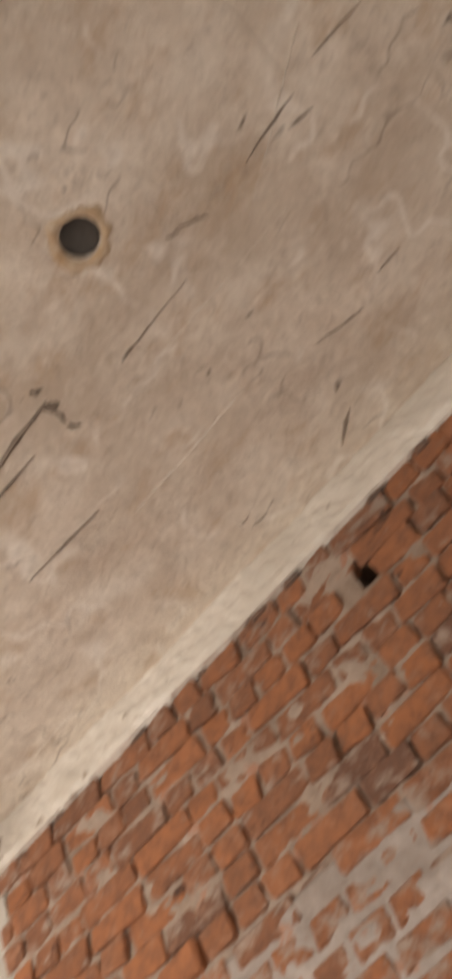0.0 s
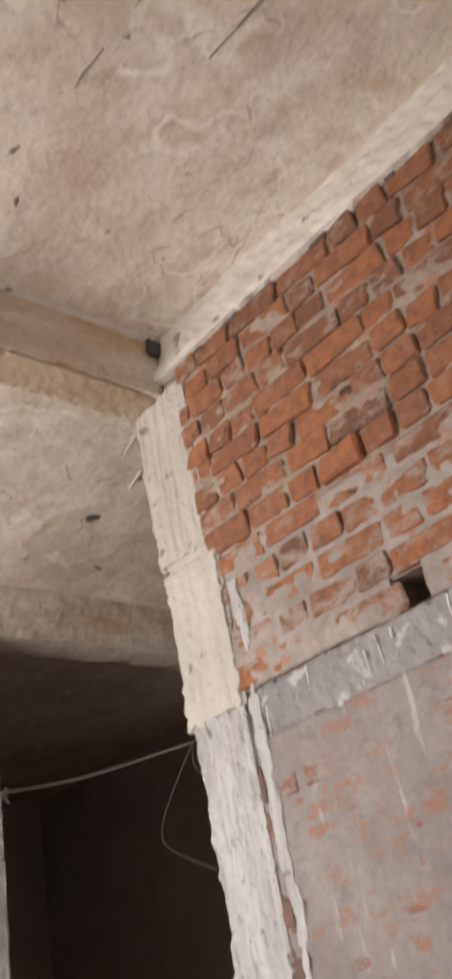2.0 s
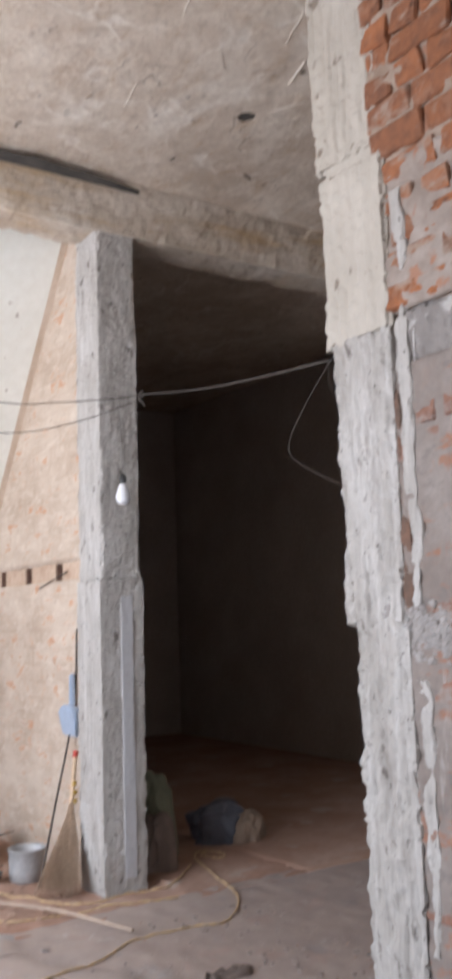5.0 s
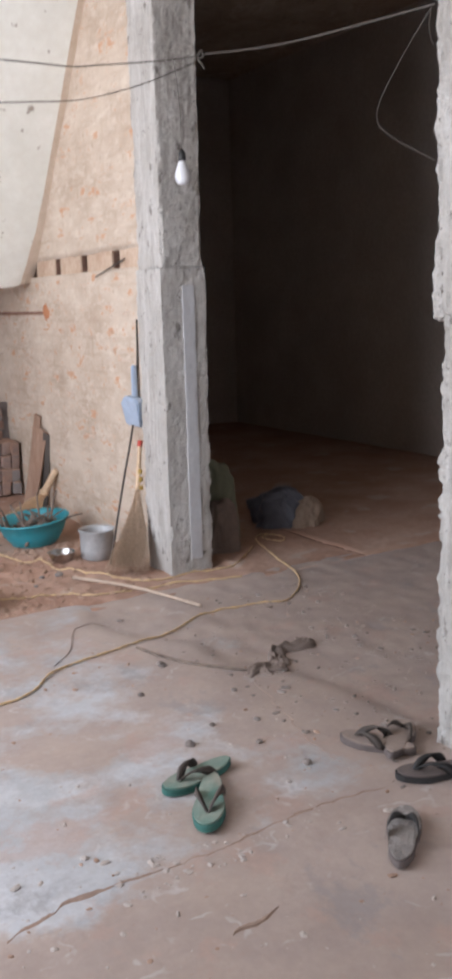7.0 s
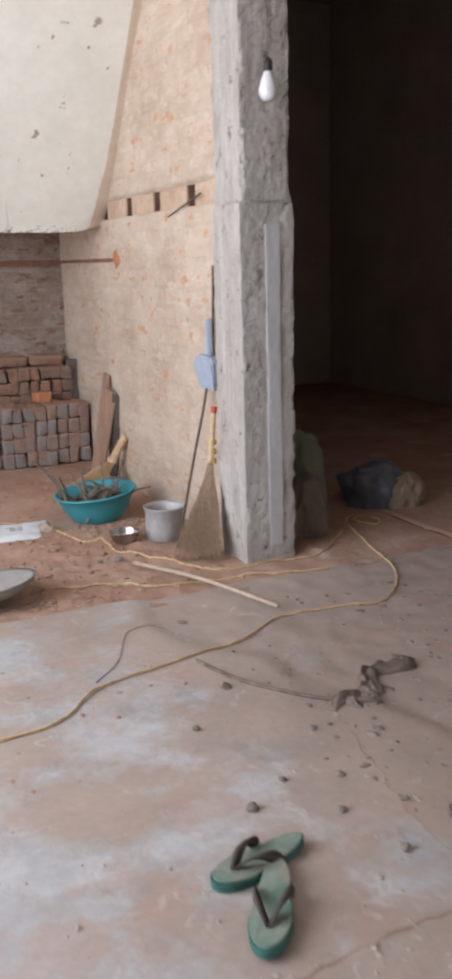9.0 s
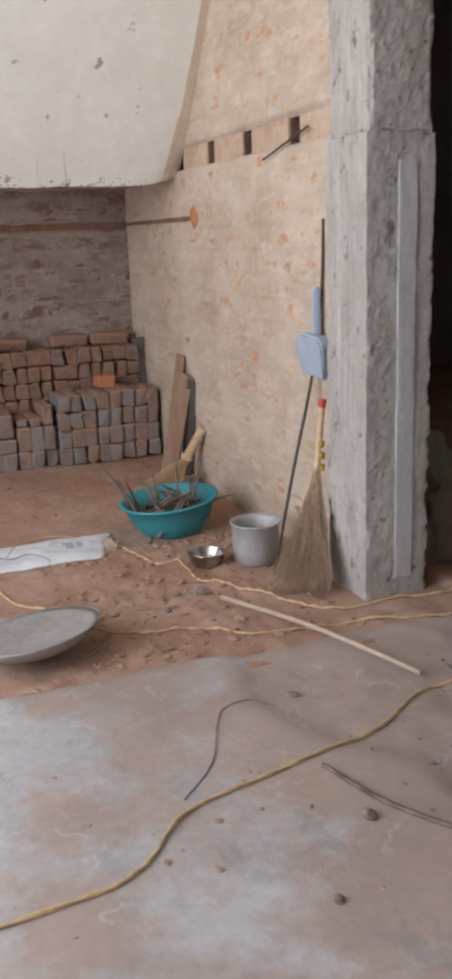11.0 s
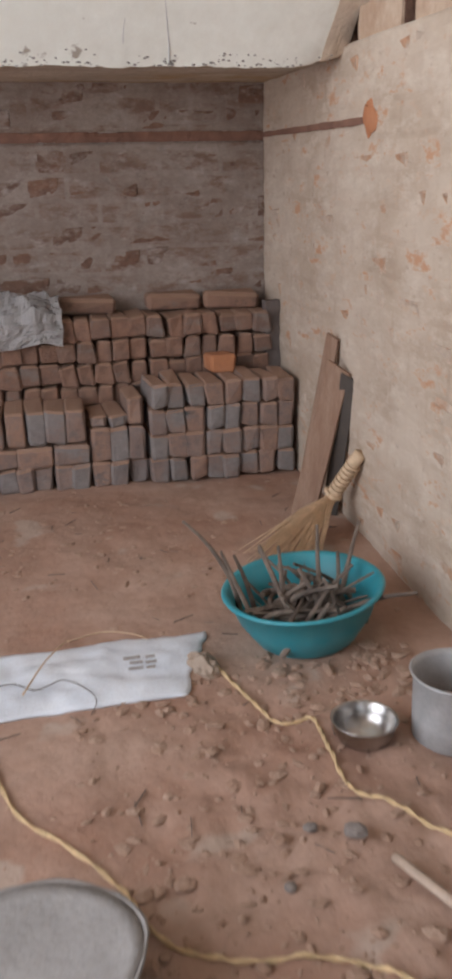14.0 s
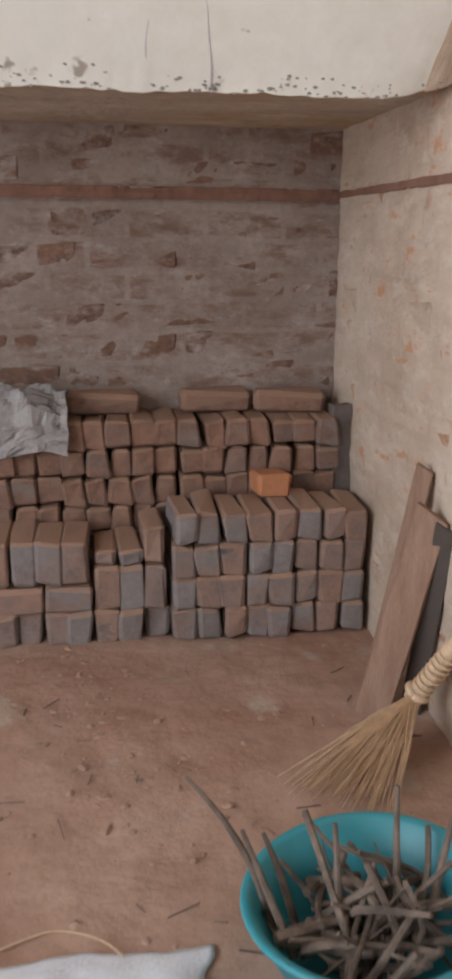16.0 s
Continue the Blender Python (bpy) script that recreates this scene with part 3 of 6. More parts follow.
tagged(link_mesh("wall_room_east", box(3.2, 3.4, -7.8, 4.8, -0.1, 3.6), mat_dark_wall), "plain wall of the unlit room", "wall", kind="structure")
tagged(link_mesh("wall_room_north", box(0.2, 3.2, 4.6, 4.8, -0.1, 3.6), mat_dark_wall), "plain wall of the unlit room", "wall", kind="structure")
tagged(link_mesh("ground_outside", box(-400, -3.7, -400, 400, -0.3, -0.15), mat_dirt), "bare earth outside the house", "ground", kind="structure")

def pierced(x0, x1, y0, y1, z0, z1, h0, h1, slots, back):
    """A wall core with sockets of height h0 to h1, open on its low-x or high-x face as far as back."""
    bm = bmesh.new()
    add_box(bm, x0, x1, y0, y1, z0, h0)
    add_box(bm, x0, x1, y0, y1, h1, z1)
    add_box(bm, back, x1, y0, y1, h0, h1)
    edges = [y0] + [v for s in sorted(slots) for v in s] + [y1]
    for a, c in zip(edges[0::2], edges[1::2]):
        add_box(bm, x0, back, a, c, h0, h1)
    return bm


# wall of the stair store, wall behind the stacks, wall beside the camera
# Brick core, its colour darkened to paint the shade inside the putlog sockets.
wall_right = tagged(link_mesh("wall_right", pierced(0.072, 0.225, 0.24, 4.6, -0.1, 3.5, 1.40, 1.485, [(y - 0.042, y + 0.04) for y in (0.60, 1.01, 1.39, 1.775)], 0.215), brick_material("socket_shade_core", 0.40, 6, (0.22, 0.11, 0.07), (0.18, 0.10, 0.07), (0.24, 0.17, 0.125))), "slurry-washed brick wall beside the stair", "wall", kind="structure")
wall_back = tagged(link_mesh("wall_back", box(-3.5, 0.072, 2.70, 2.94, -0.1, 3.5), brick_material("back_joint_slurry", 0.75, 6, (0.3, 0.2, 0.15), (0.3, 0.2, 0.15), (0.42, 0.36, 0.32))), "brick wall with smeared mortar behind stacked bricks", "wall", kind="structure")
def tall_wall_core():
    """Two lifts of the core, each with its putlog hole."""
    bm = pierced(-0.196, 0.02, -7.6, -2.06, -0.1, 2.6, 1.985, 2.075, [(-2.885, -2.775)], -0.09)
    up = pierced(-0.196, 0.02, -7.6, -2.06, 2.6, 3.18, 2.945, 3.045, [(-3.795, -3.712)], -0.09)
    me = bpy.data.meshes.new("core")
    up.to_mesh(me)
    up.free()
    bm.from_mesh(me)
    bpy.data.meshes.remove(me)
    return bm


wall_brick = tagged(link_mesh("wall_brick", tall_wall_core(), mat_mortar), "red brick wall, bare above and slurry-coated below", "wall", kind="structure")

# bare columns, cast in lifts
column_b = empty("column", 0.11, 0.12, 0, "bare concrete column cast in two lifts beside dark opening", "column")
column_b["kind"] = "structure"
for n, (x0, x1, y0, y1, z0, z1, sd) in enumerate(((0.0, 0.225, 0.0, 0.25, -0.1, 1.375, 4), (0.012, 0.218, 0.008, 0.25, 1.372, 3.12, 5))):
    ob = part("lift", rough_box(x0, x1, y0, y1, z0, z1, 0.014, 0.0055, 0.013, sd), mat_column, column_b)
    ob.matrix_parent_inverse = column_b.matrix_world.inverted()
ob = part("plaster_strip", rough_box(0.105, 0.165, -0.0058, 0.004, 0.03, 1.30, 0.012, 0.002, 0.002, 6), mat_strip, column_b, "smooth pale cement strip")
ob.matrix_parent_inverse = column_b.matrix_world.inverted()
column_r = empty("column", -0.1, -2.03, 0, "rough pale concrete column cast in four lifts", "column")
column_r["kind"] = "structure"
def board_marked(bm, depth, pitch, seed):
    """Upright board marks pressed into the faces of a cast lift."""
    bm.normal_update()
    for v in bm.verts:
        if abs(v.normal.z) < 0.6:
            u = v.co.y if abs(v.normal.x) > abs(v.normal.y) else v.co.x
            d = noise.noise(Vector((u * pitch, seed, v.co.z * 1.5))) + 0.5 * noise.noise(Vector((u * pitch * 2.1, seed, v.co.z * 5)))
            v.co += v.normal * d * depth
    return bm


for x0, x1, y0, y1, z0, z1, sd, depth, mat in ((-0.222, 0.03, -2.196, -1.997, -0.1, 1.175, 7, 0.008, mat_column), (-0.224, 0.03, -2.19, -1.958, 1.155, 1.955, 8, 0.008, mat_column), (-0.222, 0.03, -2.19, -1.928, 1.945, 2.46, 9, 0.003, mat_cast), (-0.205, 0.03, -2.15, -1.93, 2.45, 2.51, 34, 0.002, mat_cast), (-0.212, 0.03, -2.17, -1.90, 2.49, 3.13, 10, 0.009, mat_cast)):
    ob = part("lift", board_marked(rough_box(x0, x1, y0, y1, z0, z1, 0.011, 0.0105 if mat is mat_column else 0.0055, 0.020, sd), depth, 38, sd), mat, column_r)
    ob.matrix_parent_inverse = column_r.matrix_world.inverted()


# stair overhead: sloping waist slab and its landing
def stair_slab(x0, x1, prof, n):
    bm = bmesh.new()
    rings = []
    for i in range(n + 1):
        x = x0 + (x1 - x0) * i / n
        rings.append([bm.verts.new((x, y, z)) for y, z in prof])
    for a, c in zip(rings, rings[1:]):
        for k in range(4):
            bm.faces.new((a[k], a[(k + 1) % 4], c[(k + 1) % 4], c[k]))
    bm.faces.new(rings[0][::-1])
    bm.faces.new(rings[-1])
    cut_axis(bm, 2, 1.3, 3.4, 0.05)
    bm.normal_update()
    for v in bm.verts:
        p = v.co
        d = 0.004 * noise.noise(p * 2.5)
        if abs(p.y - 1.835) < 0.02 and p.z < 1.4:
            d += 0.005 * noise.noise(p * 6) + 0.005 * noise.noise(p * 40)
        v.co = p + v.normal * d
        if p.x > -0.15 and p.z < 1.5:
            v.co.z += 0.045 * ((p.x + 0.15) / 0.22) ** 2 * (1.5 - p.z) / 0.16
    return bm


stair = empty("staircase", -0.6, 1.7, 1.35, "white-washed concrete stair underside with its landing slab", "stairs")
stair["kind"] = "structure"
ob = part("waist_slab", stair_slab(-1.35, 0.07, [(1.835, 1.34), (0.33, 3.34), (0.33, 3.52), (1.87, 1.55)], 110), mat_stair, stair, "white-washed sloping soffit", True)
ob.data.set_sharp_from_angle(angle=0.7)
ob.matrix_parent_inverse = stair.matrix_world.inverted()
margin = stair_slab(-0.012, 0.0715, [(1.837, 1.336), (0.325, 3.345), (0.40, 3.36), (1.85, 1.43)], 8)
for v in margin.verts:
    if v.co.x < 0.02:
        v.co.x += 0.078 * min(1.0, max(0.0, v.co.z - 1.34) / 0.8) + 0.012 * noise.noise(Vector((4, 2, v.co.z * 7)))
ob = part("plaster_margin", margin, mat_margin, stair, "ochre mortar margin along the wall")
ob.matrix_parent_inverse = stair.matrix_world.inverted()
ob = part("landing", rough_box(-1.35, 0.073, 1.86, 2.70, 1.37, 1.5, 0.06, 0.004, 0.006, 11), mat_beam, stair, "bare landing soffit")
ob.matrix_parent_inverse = stair.matrix_world.inverted()

# grey lintel band in the brick wall
def band():
    bm = rough_box(-0.214, -0.19, -7.5, -2.19, 1.832, 1.978, 0.012, 0.010, 0.020, 12)
    return bm


lintel = part("lintel_band", band(), mat_band, wall_brick, "grey concrete lintel band with white drips")
rgd = random.Random(52)
for k in range(11):
    y, z, ln = -2.17 - 0.9 * rgd.random() ** 1.5, rgd.uniform(1.90, 1.975), rgd.uniform(0.012, 0.11)
    w = rgd.uniform(0.0015, 0.0045)
    drip = tube([(-0.2155, y, z), (-0.2162, y + rgd.uniform(-0.004, 0.004), z - ln * 0.5), (-0.2155, y + rgd.uniform(-0.005, 0.005), z - ln)], w, 5, 0.35, 3)
    part("drip", drip, mat_drip, wall_brick, "white cement drip")


rim = bmesh.new()
rgs = random.Random(77)
for _ in range(170):
    x, t = rgs.uniform(-1.34, 0.02), abs(rgs.gauss(0, 0.008))
    s = rgs.uniform(0.0012, 0.0042)
    for v in bmesh.ops.create_icosphere(rim, subdivisions=1, radius=s)["verts"]:
        v.co = Vector((x, 1.835 - 1.505 * t, 1.34 + 2.0 * t)) + Vector((v.co.x * rgs.uniform(0.8, 2.2), v.co.y * 0.4, v.co.z * rgs.uniform(0.5, 1.3)))
ob = tagged(part("broken_edge", rim, mat_band, stair, "crumbling grey lower edge"), kind="stuff")
ob.matrix_parent_inverse = stair.matrix_world.inverted()


def soffit_ridge(x, lean, seed):
    """A ridge of grout left by a shuttering joint, running up the soffit and clotted at its foot."""
    pts = []
    for i in range(15):
        t = 0.002 + 0.13 * (i / 14) ** 1.3
        pts.append((x + lean * t + 0.022 * noise.noise(Vector((seed, t * 16, 0))) + 0.004 * noise.noise(Vector((seed, t * 40, 0))), 1.835 - 1.505 * t + 0.0016, 1.34 + 2.0 * t + 0.0012))
    ob = part("board_joint", tube(pts, 0.0024, 6, 0.25), mat_strip, stair, "grout ridge at a shuttering joint", True)
    ob.matrix_parent_inverse = stair.matrix_world.inverted()


for x, lean, seed in ((-0.574, -0.12, 1), (-0.455, -0.28, 2), (-0.131, -0.5, 3), (-0.96, 0.1, 4)):
    soffit_ridge(x, lean, seed)


# ---- things in the stair store ----
def gh(x, y):
    return ground_height(x, y)


def wash_bowl(x, y):
    z = gh(x, y) - 0.004
    e = empty("wash_bowl", x, y, z, "teal plastic bowl full of dry twigs on earth", "bowl")
    e.matrix_world = pose(x, y, z + 0.006, 0, -5, 0)
    part("bowl", lathe([(0, 0.0), (0.115, 0.0), (0.125, 0.008), (0.165, 0.07), (0.186, 0.128), (0.198, 0.132), (0.201, 0.138), (0.196, 0.143), (0.182, 0.136), (0.158, 0.07), (0.118, 0.012), (0, 0.01)], 48), mat_teal, e, smooth=True)
    return e


bowl = wash_bowl(-0.302, 1.02)
rng = random.Random(5)
twigs = empty("firewood", -0.302, 1.02, gh(-0.302, 1.02) + 0.012, "broken dry twigs heaped in the teal bowl", "firewood")
twigs.matrix_world = pose(-0.302, 1.02, gh(-0.302, 1.02) + 0.014, 0, -5, 0)
for i in range(75):
    a, r = rng.uniform(0, 6.28), rng.uniform(0, 0.11)
    lean, dirn, ln = rng.uniform(0.7, 1.6), rng.uniform(0, 6.28), rng.uniform(0.14, 0.34)
    c = Vector((r * math.cos(a), r * math.sin(a), rng.uniform(0.05, 0.085)))
    d = Vector((math.cos(dirn) * math.sin(lean), math.sin(dirn) * math.sin(lean), math.cos(lean)))
    lim = 0.17 / max(0.05, math.hypot(d.x, d.y))
    h = min(ln / 2, lim - r if lim > r else 0.05)
    h = max(h, 0.035)
    p0, p1 = c - d * h * 0.7, c + d * h
    p0.z = max(p0.z, 0.005)
    mid = (p0 + p1) / 2 + Vector((rng.uniform(-1, 1), rng.uniform(-1, 1), rng.uniform(-0.5, 0.5))) * 0.035
    part("twig", tube([p0, mid, p1], rng.uniform(0.003, 0.0125) * rng.uniform(0.55, 1.0), 6, rng.uniform(0.35, 1.0), 3), mat_twig, twigs)


def pot(x, y):
    e = empty("cooking_pot", x, y, gh(x, y) - 0.003, "dull dented aluminium cooking pot on earth", "pot")
    part("pot", lathe([(0, 0), (0.072, 0), (0.083, 0.009), (0.085, 0.06), (0.086, 0.138), (0.093, 0.147), (0.095, 0.152), (0.091, 0.154), (0.083, 0.142), (0.081, 0.06), (0.075, 0.013), (0, 0.011)], 40, 0.01), mat_alu, e, smooth=True)
    part("sediment", lathe([(0, 0.06), (0.0805, 0.059), (0.0805, 0.05), (0, 0.05)], 24), mat_clod, e, "brown water residue")
    return e


pot(-0.15, 0.525)


def steel_bowl(x, y):
    e = tagged(link_mesh("steel_bowl", lathe([(0, 0), (0.034, 0), (0.05, 0.012), (0.062, 0.035), (0.066, 0.056), (0.069, 0.058), (0.066, 0.0595), (0.062, 0.055), (0.058, 0.036), (0.046, 0.014), (0, 0.004)], 40), mat_steel, smooth=True), "small shiny steel bowl on earth", "bowl")
    e.matrix_world = pose(x, y, gh(x, y) - 0.002)
    return e


steel_bowl(-0.333, 0.552)


mat_crust = surface("dried_cement_crust", (0.28, 0.265, 0.255), (0.37, 0.355, 0.345), (0.24, 0.22, 0.2), 9, 50, 0.9, relief=0.004)


def iron_pan(x, y):
    bm = lathe([(0, 0.0), (0.07, 0.003), (0.13, 0.018), (0.17, 0.042), (0.19, 0.062), (0.192, 0.066), (0.187, 0.067), (0.168, 0.050), (0.12, 0.036), (0.06, 0.030), (0, 0.028)], 44, 0.03)
    for v in bm.verts:
        if v.co.z > 0.05:
            v.co *= 1 + 0.025 * noise.noise(v.co * 22)
    e = empty("mortar_pan", x, y, 0, "shallow cement-crusted iron mortar pan on earth", "pan")
    part("pan", bm, mat_pan, e, "", True)
    crust = lathe([(0, 0.044), (0.06, 0.046), (0.12, 0.051), (0.165, 0.0595), (0.186, 0.0665), (0.184, 0.058), (0.12, 0.036), (0, 0.03)], 40, 0.02)
    for v in crust.verts:
        v.co.z += 0.0012 * noise.noise(v.co * 30)
    part("cement_crust", crust, mat_crust, e, "dried grey cement crust", True)
    e.matrix_world = pose(x, y, gh(x, y) + 0.026, -7, -6, 0)
    return e


iron_pan(-1.035, 0.04)


def woven_sack(x0, x1, y0, y1):
    bm = bmesh.new()
    nx, ny = 70, 26
    def top(u, v):
        x = x0 + (x1 - x0 + 0.10 * (v - 0.55) + 0.02 * noise.noise(Vector((v * 5, 3, 0)))) * u
        y = y0 + (y1 - y0) * v + 0.015 * noise.noise(Vector((u * 6, v, 2)))
        e = min(u, 1 - u) * 9
        w = min(v, 1 - v) * 5
        k = min(1, e + 0.25) * min(1, w + 0.05)
        h = 0.019 * k * (0.6 + 0.55 * noise.noise(Vector((u * 5, v * 3, 1)))) + 0.0035 * (0.5 - 2.2 * abs(noise.noise(Vector((u * 9 + v * 2, v * 4, 3))))) * k
        return Vector((x, y, gh(x, y) + 0.006 + max(0, h)))
    g = [[bm.verts.new(top(i / nx, j / ny)) for j in range(ny + 1)] for i in range(nx + 1)]
    lo = [[bm.verts.new((v.co.x, v.co.y, gh(v.co.x, v.co.y) + 0.001)) for v in r] for r in g]
    for i in range(nx):
        for j in range(ny):
            bm.faces.new((g[i][j], g[i + 1][j], g[i + 1][j + 1], g[i][j + 1]))
            bm.faces.new((lo[i][j], lo[i][j + 1], lo[i + 1][j + 1], lo[i + 1][j]))
    for i in range(nx):
        bm.faces.new((g[i][0], lo[i][0], lo[i + 1][0], g[i + 1][0]))
        bm.faces.new((g[i][ny], g[i + 1][ny], lo[i + 1][ny], lo[i][ny]))
    for j in range(ny):
        bm.faces.new((g[0][j], g[0][j + 1], lo[0][j + 1], lo[0][j]))
        bm.faces.new((g[nx][j], lo[nx][j], lo[nx][j + 1], g[nx][j + 1]))
    return bm


mat_smudge = plain("smudged_print", (0.44, 0.405, 0.38), 0.9, 0, 0.75, 60)
sack = empty("cement_sack", -1.0, 0.94, gh(-0.9, 0.95), "flattened white woven sack lying on earth", "sack")
ob = part("sack_cloth", woven_sack(-1.40, -0.59, 0.815, 1.10), mat_sack, sack, smooth=True)
ob.matrix_parent_inverse = sack.matrix_world.inverted()

for p in (((-0.15, 0.05, 0.04), (-0.17, 0.03, 0.16), (-0.21, 0.06, 0.25), (-0.26, 0.10, 0.31)), ((-0.13, -0.02, 0.05), (-0.16, 0.02, 0.15), (-0.185, 0.05, 0.235)), ((-0.11, 0.06, 0.03), (-0.13, 0.05, 0.14), (-0.15, 0.07, 0.21)), ((-0.05, 0.02, 0.05), (-0.045, 0.03, 0.14), (-0.04, 0.05, 0.22)), ((0.05, 0.03, 0.05), (0.06, 0.06, 0.15), (0.075, 0.09, 0.24)), ((0.09, 0.0, 0.06), (0.14, 0.05, 0.15), (0.19, 0.10, 0.225)), ((0.06, -0.05, 0.06), (0.15, -0.12, 0.115), (0.23, -0.16, 0.13))):
    part("twig", tube(p, 0.0080, 7, 0.45, 3), mat_twig, twigs)
for x, y, w, d in ((-0.745, 0.985, 0.04, 0.012), (-0.702, 0.98, 0.022, 0.011), (-0.738, 0.962, 0.03, 0.010), (-0.703, 0.957, 0.026, 0.010), (-0.742, 0.938, 0.034, 0.009), (-0.708, 0.933, 0.02, 0.010)):
    bm = box(-w / 2, w / 2, -d / 2, d / 2, 0, 0.0015)
    ob = part("print_bar", bm, mat_smudge, sack, "smudged brown print")
    ob.matrix_parent_inverse = sack.matrix_world.inverted()
    ob.location = (x, y, gh(x, y) + 0.0195)
mat_insole_paper = plain("brown_paper", (0.40, 0.31, 0.24), 0.9)
torn = bmesh.new()
bmesh.ops.create_icosphere(torn, subdivisions=3, radius=1)
for v in torn.verts:
    k = 1 + 0.4 * noise.noise(v.co * 2.4)
    v.co = Vector((v.co.x * 0.035 * k, v.co.y * 0.05 * k, max(-0.05, v.co.z) * 0.035 * k))
torn_ob = tagged(link_mesh("paper_scrap", torn, mat_insole_paper), "torn brown paper at the sack mouth", "paper")
torn_ob.matrix_world = pose(-0.585, 0.93, gh(-0.585, 0.93), 0, 0, 15)


# ---- ceiling marks ----
def gash(p, q, width, depth, name, mat, label, z=CEIL):
    """A ragged sliver left by a shuttering joint, tapering at both ends."""
    a, c = Vector((*p, z)), Vector((*q, z))
    d = c - a
    side = Vector((-d.y, d.x, 0)).normalized()
    bm = bmesh.new()
    n = 14
    rows = []
    for i in range(n + 1):
        t = i / n
        w = width * (math.sin(math.pi * min(1, t * 1.06)) ** 0.6 + 0.05) * (1 + 0.6 * noise.noise(Vector((t * 7, p[0] * 9, p[1]))))
        m = a + d * t + side * 0.006 * noise.noise(Vector((t * 3, p[1] * 5, 1)))
        rows.append([bm.verts.new(m - side * w / 2 + Vector((0, 0, 0.004))), bm.verts.new(m + Vector((0, 0, -depth))), bm.verts.new(m + side * w / 2 + Vector((0, 0, 0.004)))])
    for r, s in zip(rows, rows[1:]):
        for k in range(2):
            bm.faces.new((r[k], r[k + 1], s[k + 1], s[k]))
        bm.faces.new((r[2], r[0], s[0], s[2]))
    ob = link_mesh(name, bm, mat)
    return tagged(ob, label, "ceiling mark", kind="structure")


mat_crack = surface("dark_crack", (0.085, 0.068, 0.055), (0.20, 0.155, 0.12), (0.28, 0.22, 0.17), 16, 60, 0.95)
for p, q, w in (((-1.093, -3.548), (-1.065, -3.271), 0.022), ((-1.016, -3.406), (-1.010, -3.084), 0.015), ((-0.751, -3.360), (-0.765, -3.072), 0.013), ((-1.015, -2.948), (-1.013, -2.813), 0.010), ((-1.013, -3.876), (-1.011, -3.758), 0.010), ((-1.022, -4.020), (-1.004, -3.743), 0.010), ((-1.129, -4.504), (-1.108, -4.313), 0.018), ((-0.598, -4.445), (-0.602, -4.365), 0.012), ((-0.338, -4.038), (-0.257, -3.939), 0.026), ((-0.329, -3.555), (-0.338, -3.602), 0.016), ((-0.292, -3.570), (-0.290, -3.642), 0.024), ((-0.298, -3.650), (-0.308, -3.682), 0.018), ((-1.088, -3.525), (-1.058, -3.562), 0.040), ((-1.142, -3.54), (-1.122, -3.566), 0.022), ((-1.002, -3.522), (-0.972, -3.546), 0.020), ((-1.138, -4.055), (-1.118, -4.095), 0.024), ((-1.113, -4.14), (-1.088, -4.172), 0.022), ((-1.082, -4.445), (-1.064, -4.515), 0.020), ((-0.945, -2.375), (-0.957, -2.412), 0.022), ((-1.052, -2.535), (-1.038, -2.572), 0.022), ((-1.154, -4.591), (-1.151, -4.752), 0.012), ((-1.430, -3.456), (-1.444, -3.406), 0.025), ((-1.011, -3.530), (-1.058, -3.535), 0.018), ((-0.554, -4.267), (-0.585, -4.118), 0.008), ((-1.094, -4.163), (-1.133, -4.084), 0.022), ((-0.319, -0.634), (-0.328, -0.586), 0.022), ((0.639, -0.366), (0.707, -0.337), 0.03)):
    gash(p, q, w * 0.85, 0.004, "ceiling_crack", mat_crack, "dark shuttering joint crack in the concrete ceiling")
for p, q in (((-1.42, -4.53), (-1.14, -4.51)), ((-1.15, -4.30), (-0.93, -4.36)), ((-0.93, -4.36), (-0.72, -4.52)), ((-0.663, -3.890), (-0.653, -3.419)), ((-0.943, -4.315), (-0.932, -3.777)), ((-1.231, -4.614), (-0.994, -4.219)), ((0.10, -1.52), (0.16, -1.33)), ((-0.05, -1.20), (0.06, -1.06)), ((0.30, -1.28), (0.34, -1.12)), ((0.48, -1.05), (0.40, -0.90)), ((-0.32, -1.45), (-0.25, -1.22)), ((0.12, -0.62), (0.25, -0.50)), ((-0.2, -0.8), (-0.16, -0.62)), ((0.62, -1.4), (0.70, -1.22))):
    gash(p, q, 0.005, 0.003, "ceiling_ridge", mat_fillet, "thin pale cement ridge on the concrete ceiling")


def ring_lip(x, y, r):
    prof = [(r * 1.0, 0.0), (r * 1.04, -0.006), (r * 1.3, -0.009), (r * 1.65, 0.005)]
    bm = lathe(prof, 36, 0.05)
    for v in bm.verts:
        k = 1 + 0.32 * noise.noise(v.co * 32) if v.co.to_2d().length > r * 1.1 else 1
        v.co = Vector((v.co.x * k, v.co.y * k, v.co.z + 0.003 * noise.noise(v.co * 90)))
    ob = tagged(link_mesh("fan_box_rim", bm, mat_rimstain, smooth=True), "rusty stained rim round the ceiling fan box", "ceiling rim", kind="structure")
    ob.location = (x, y, CEIL)


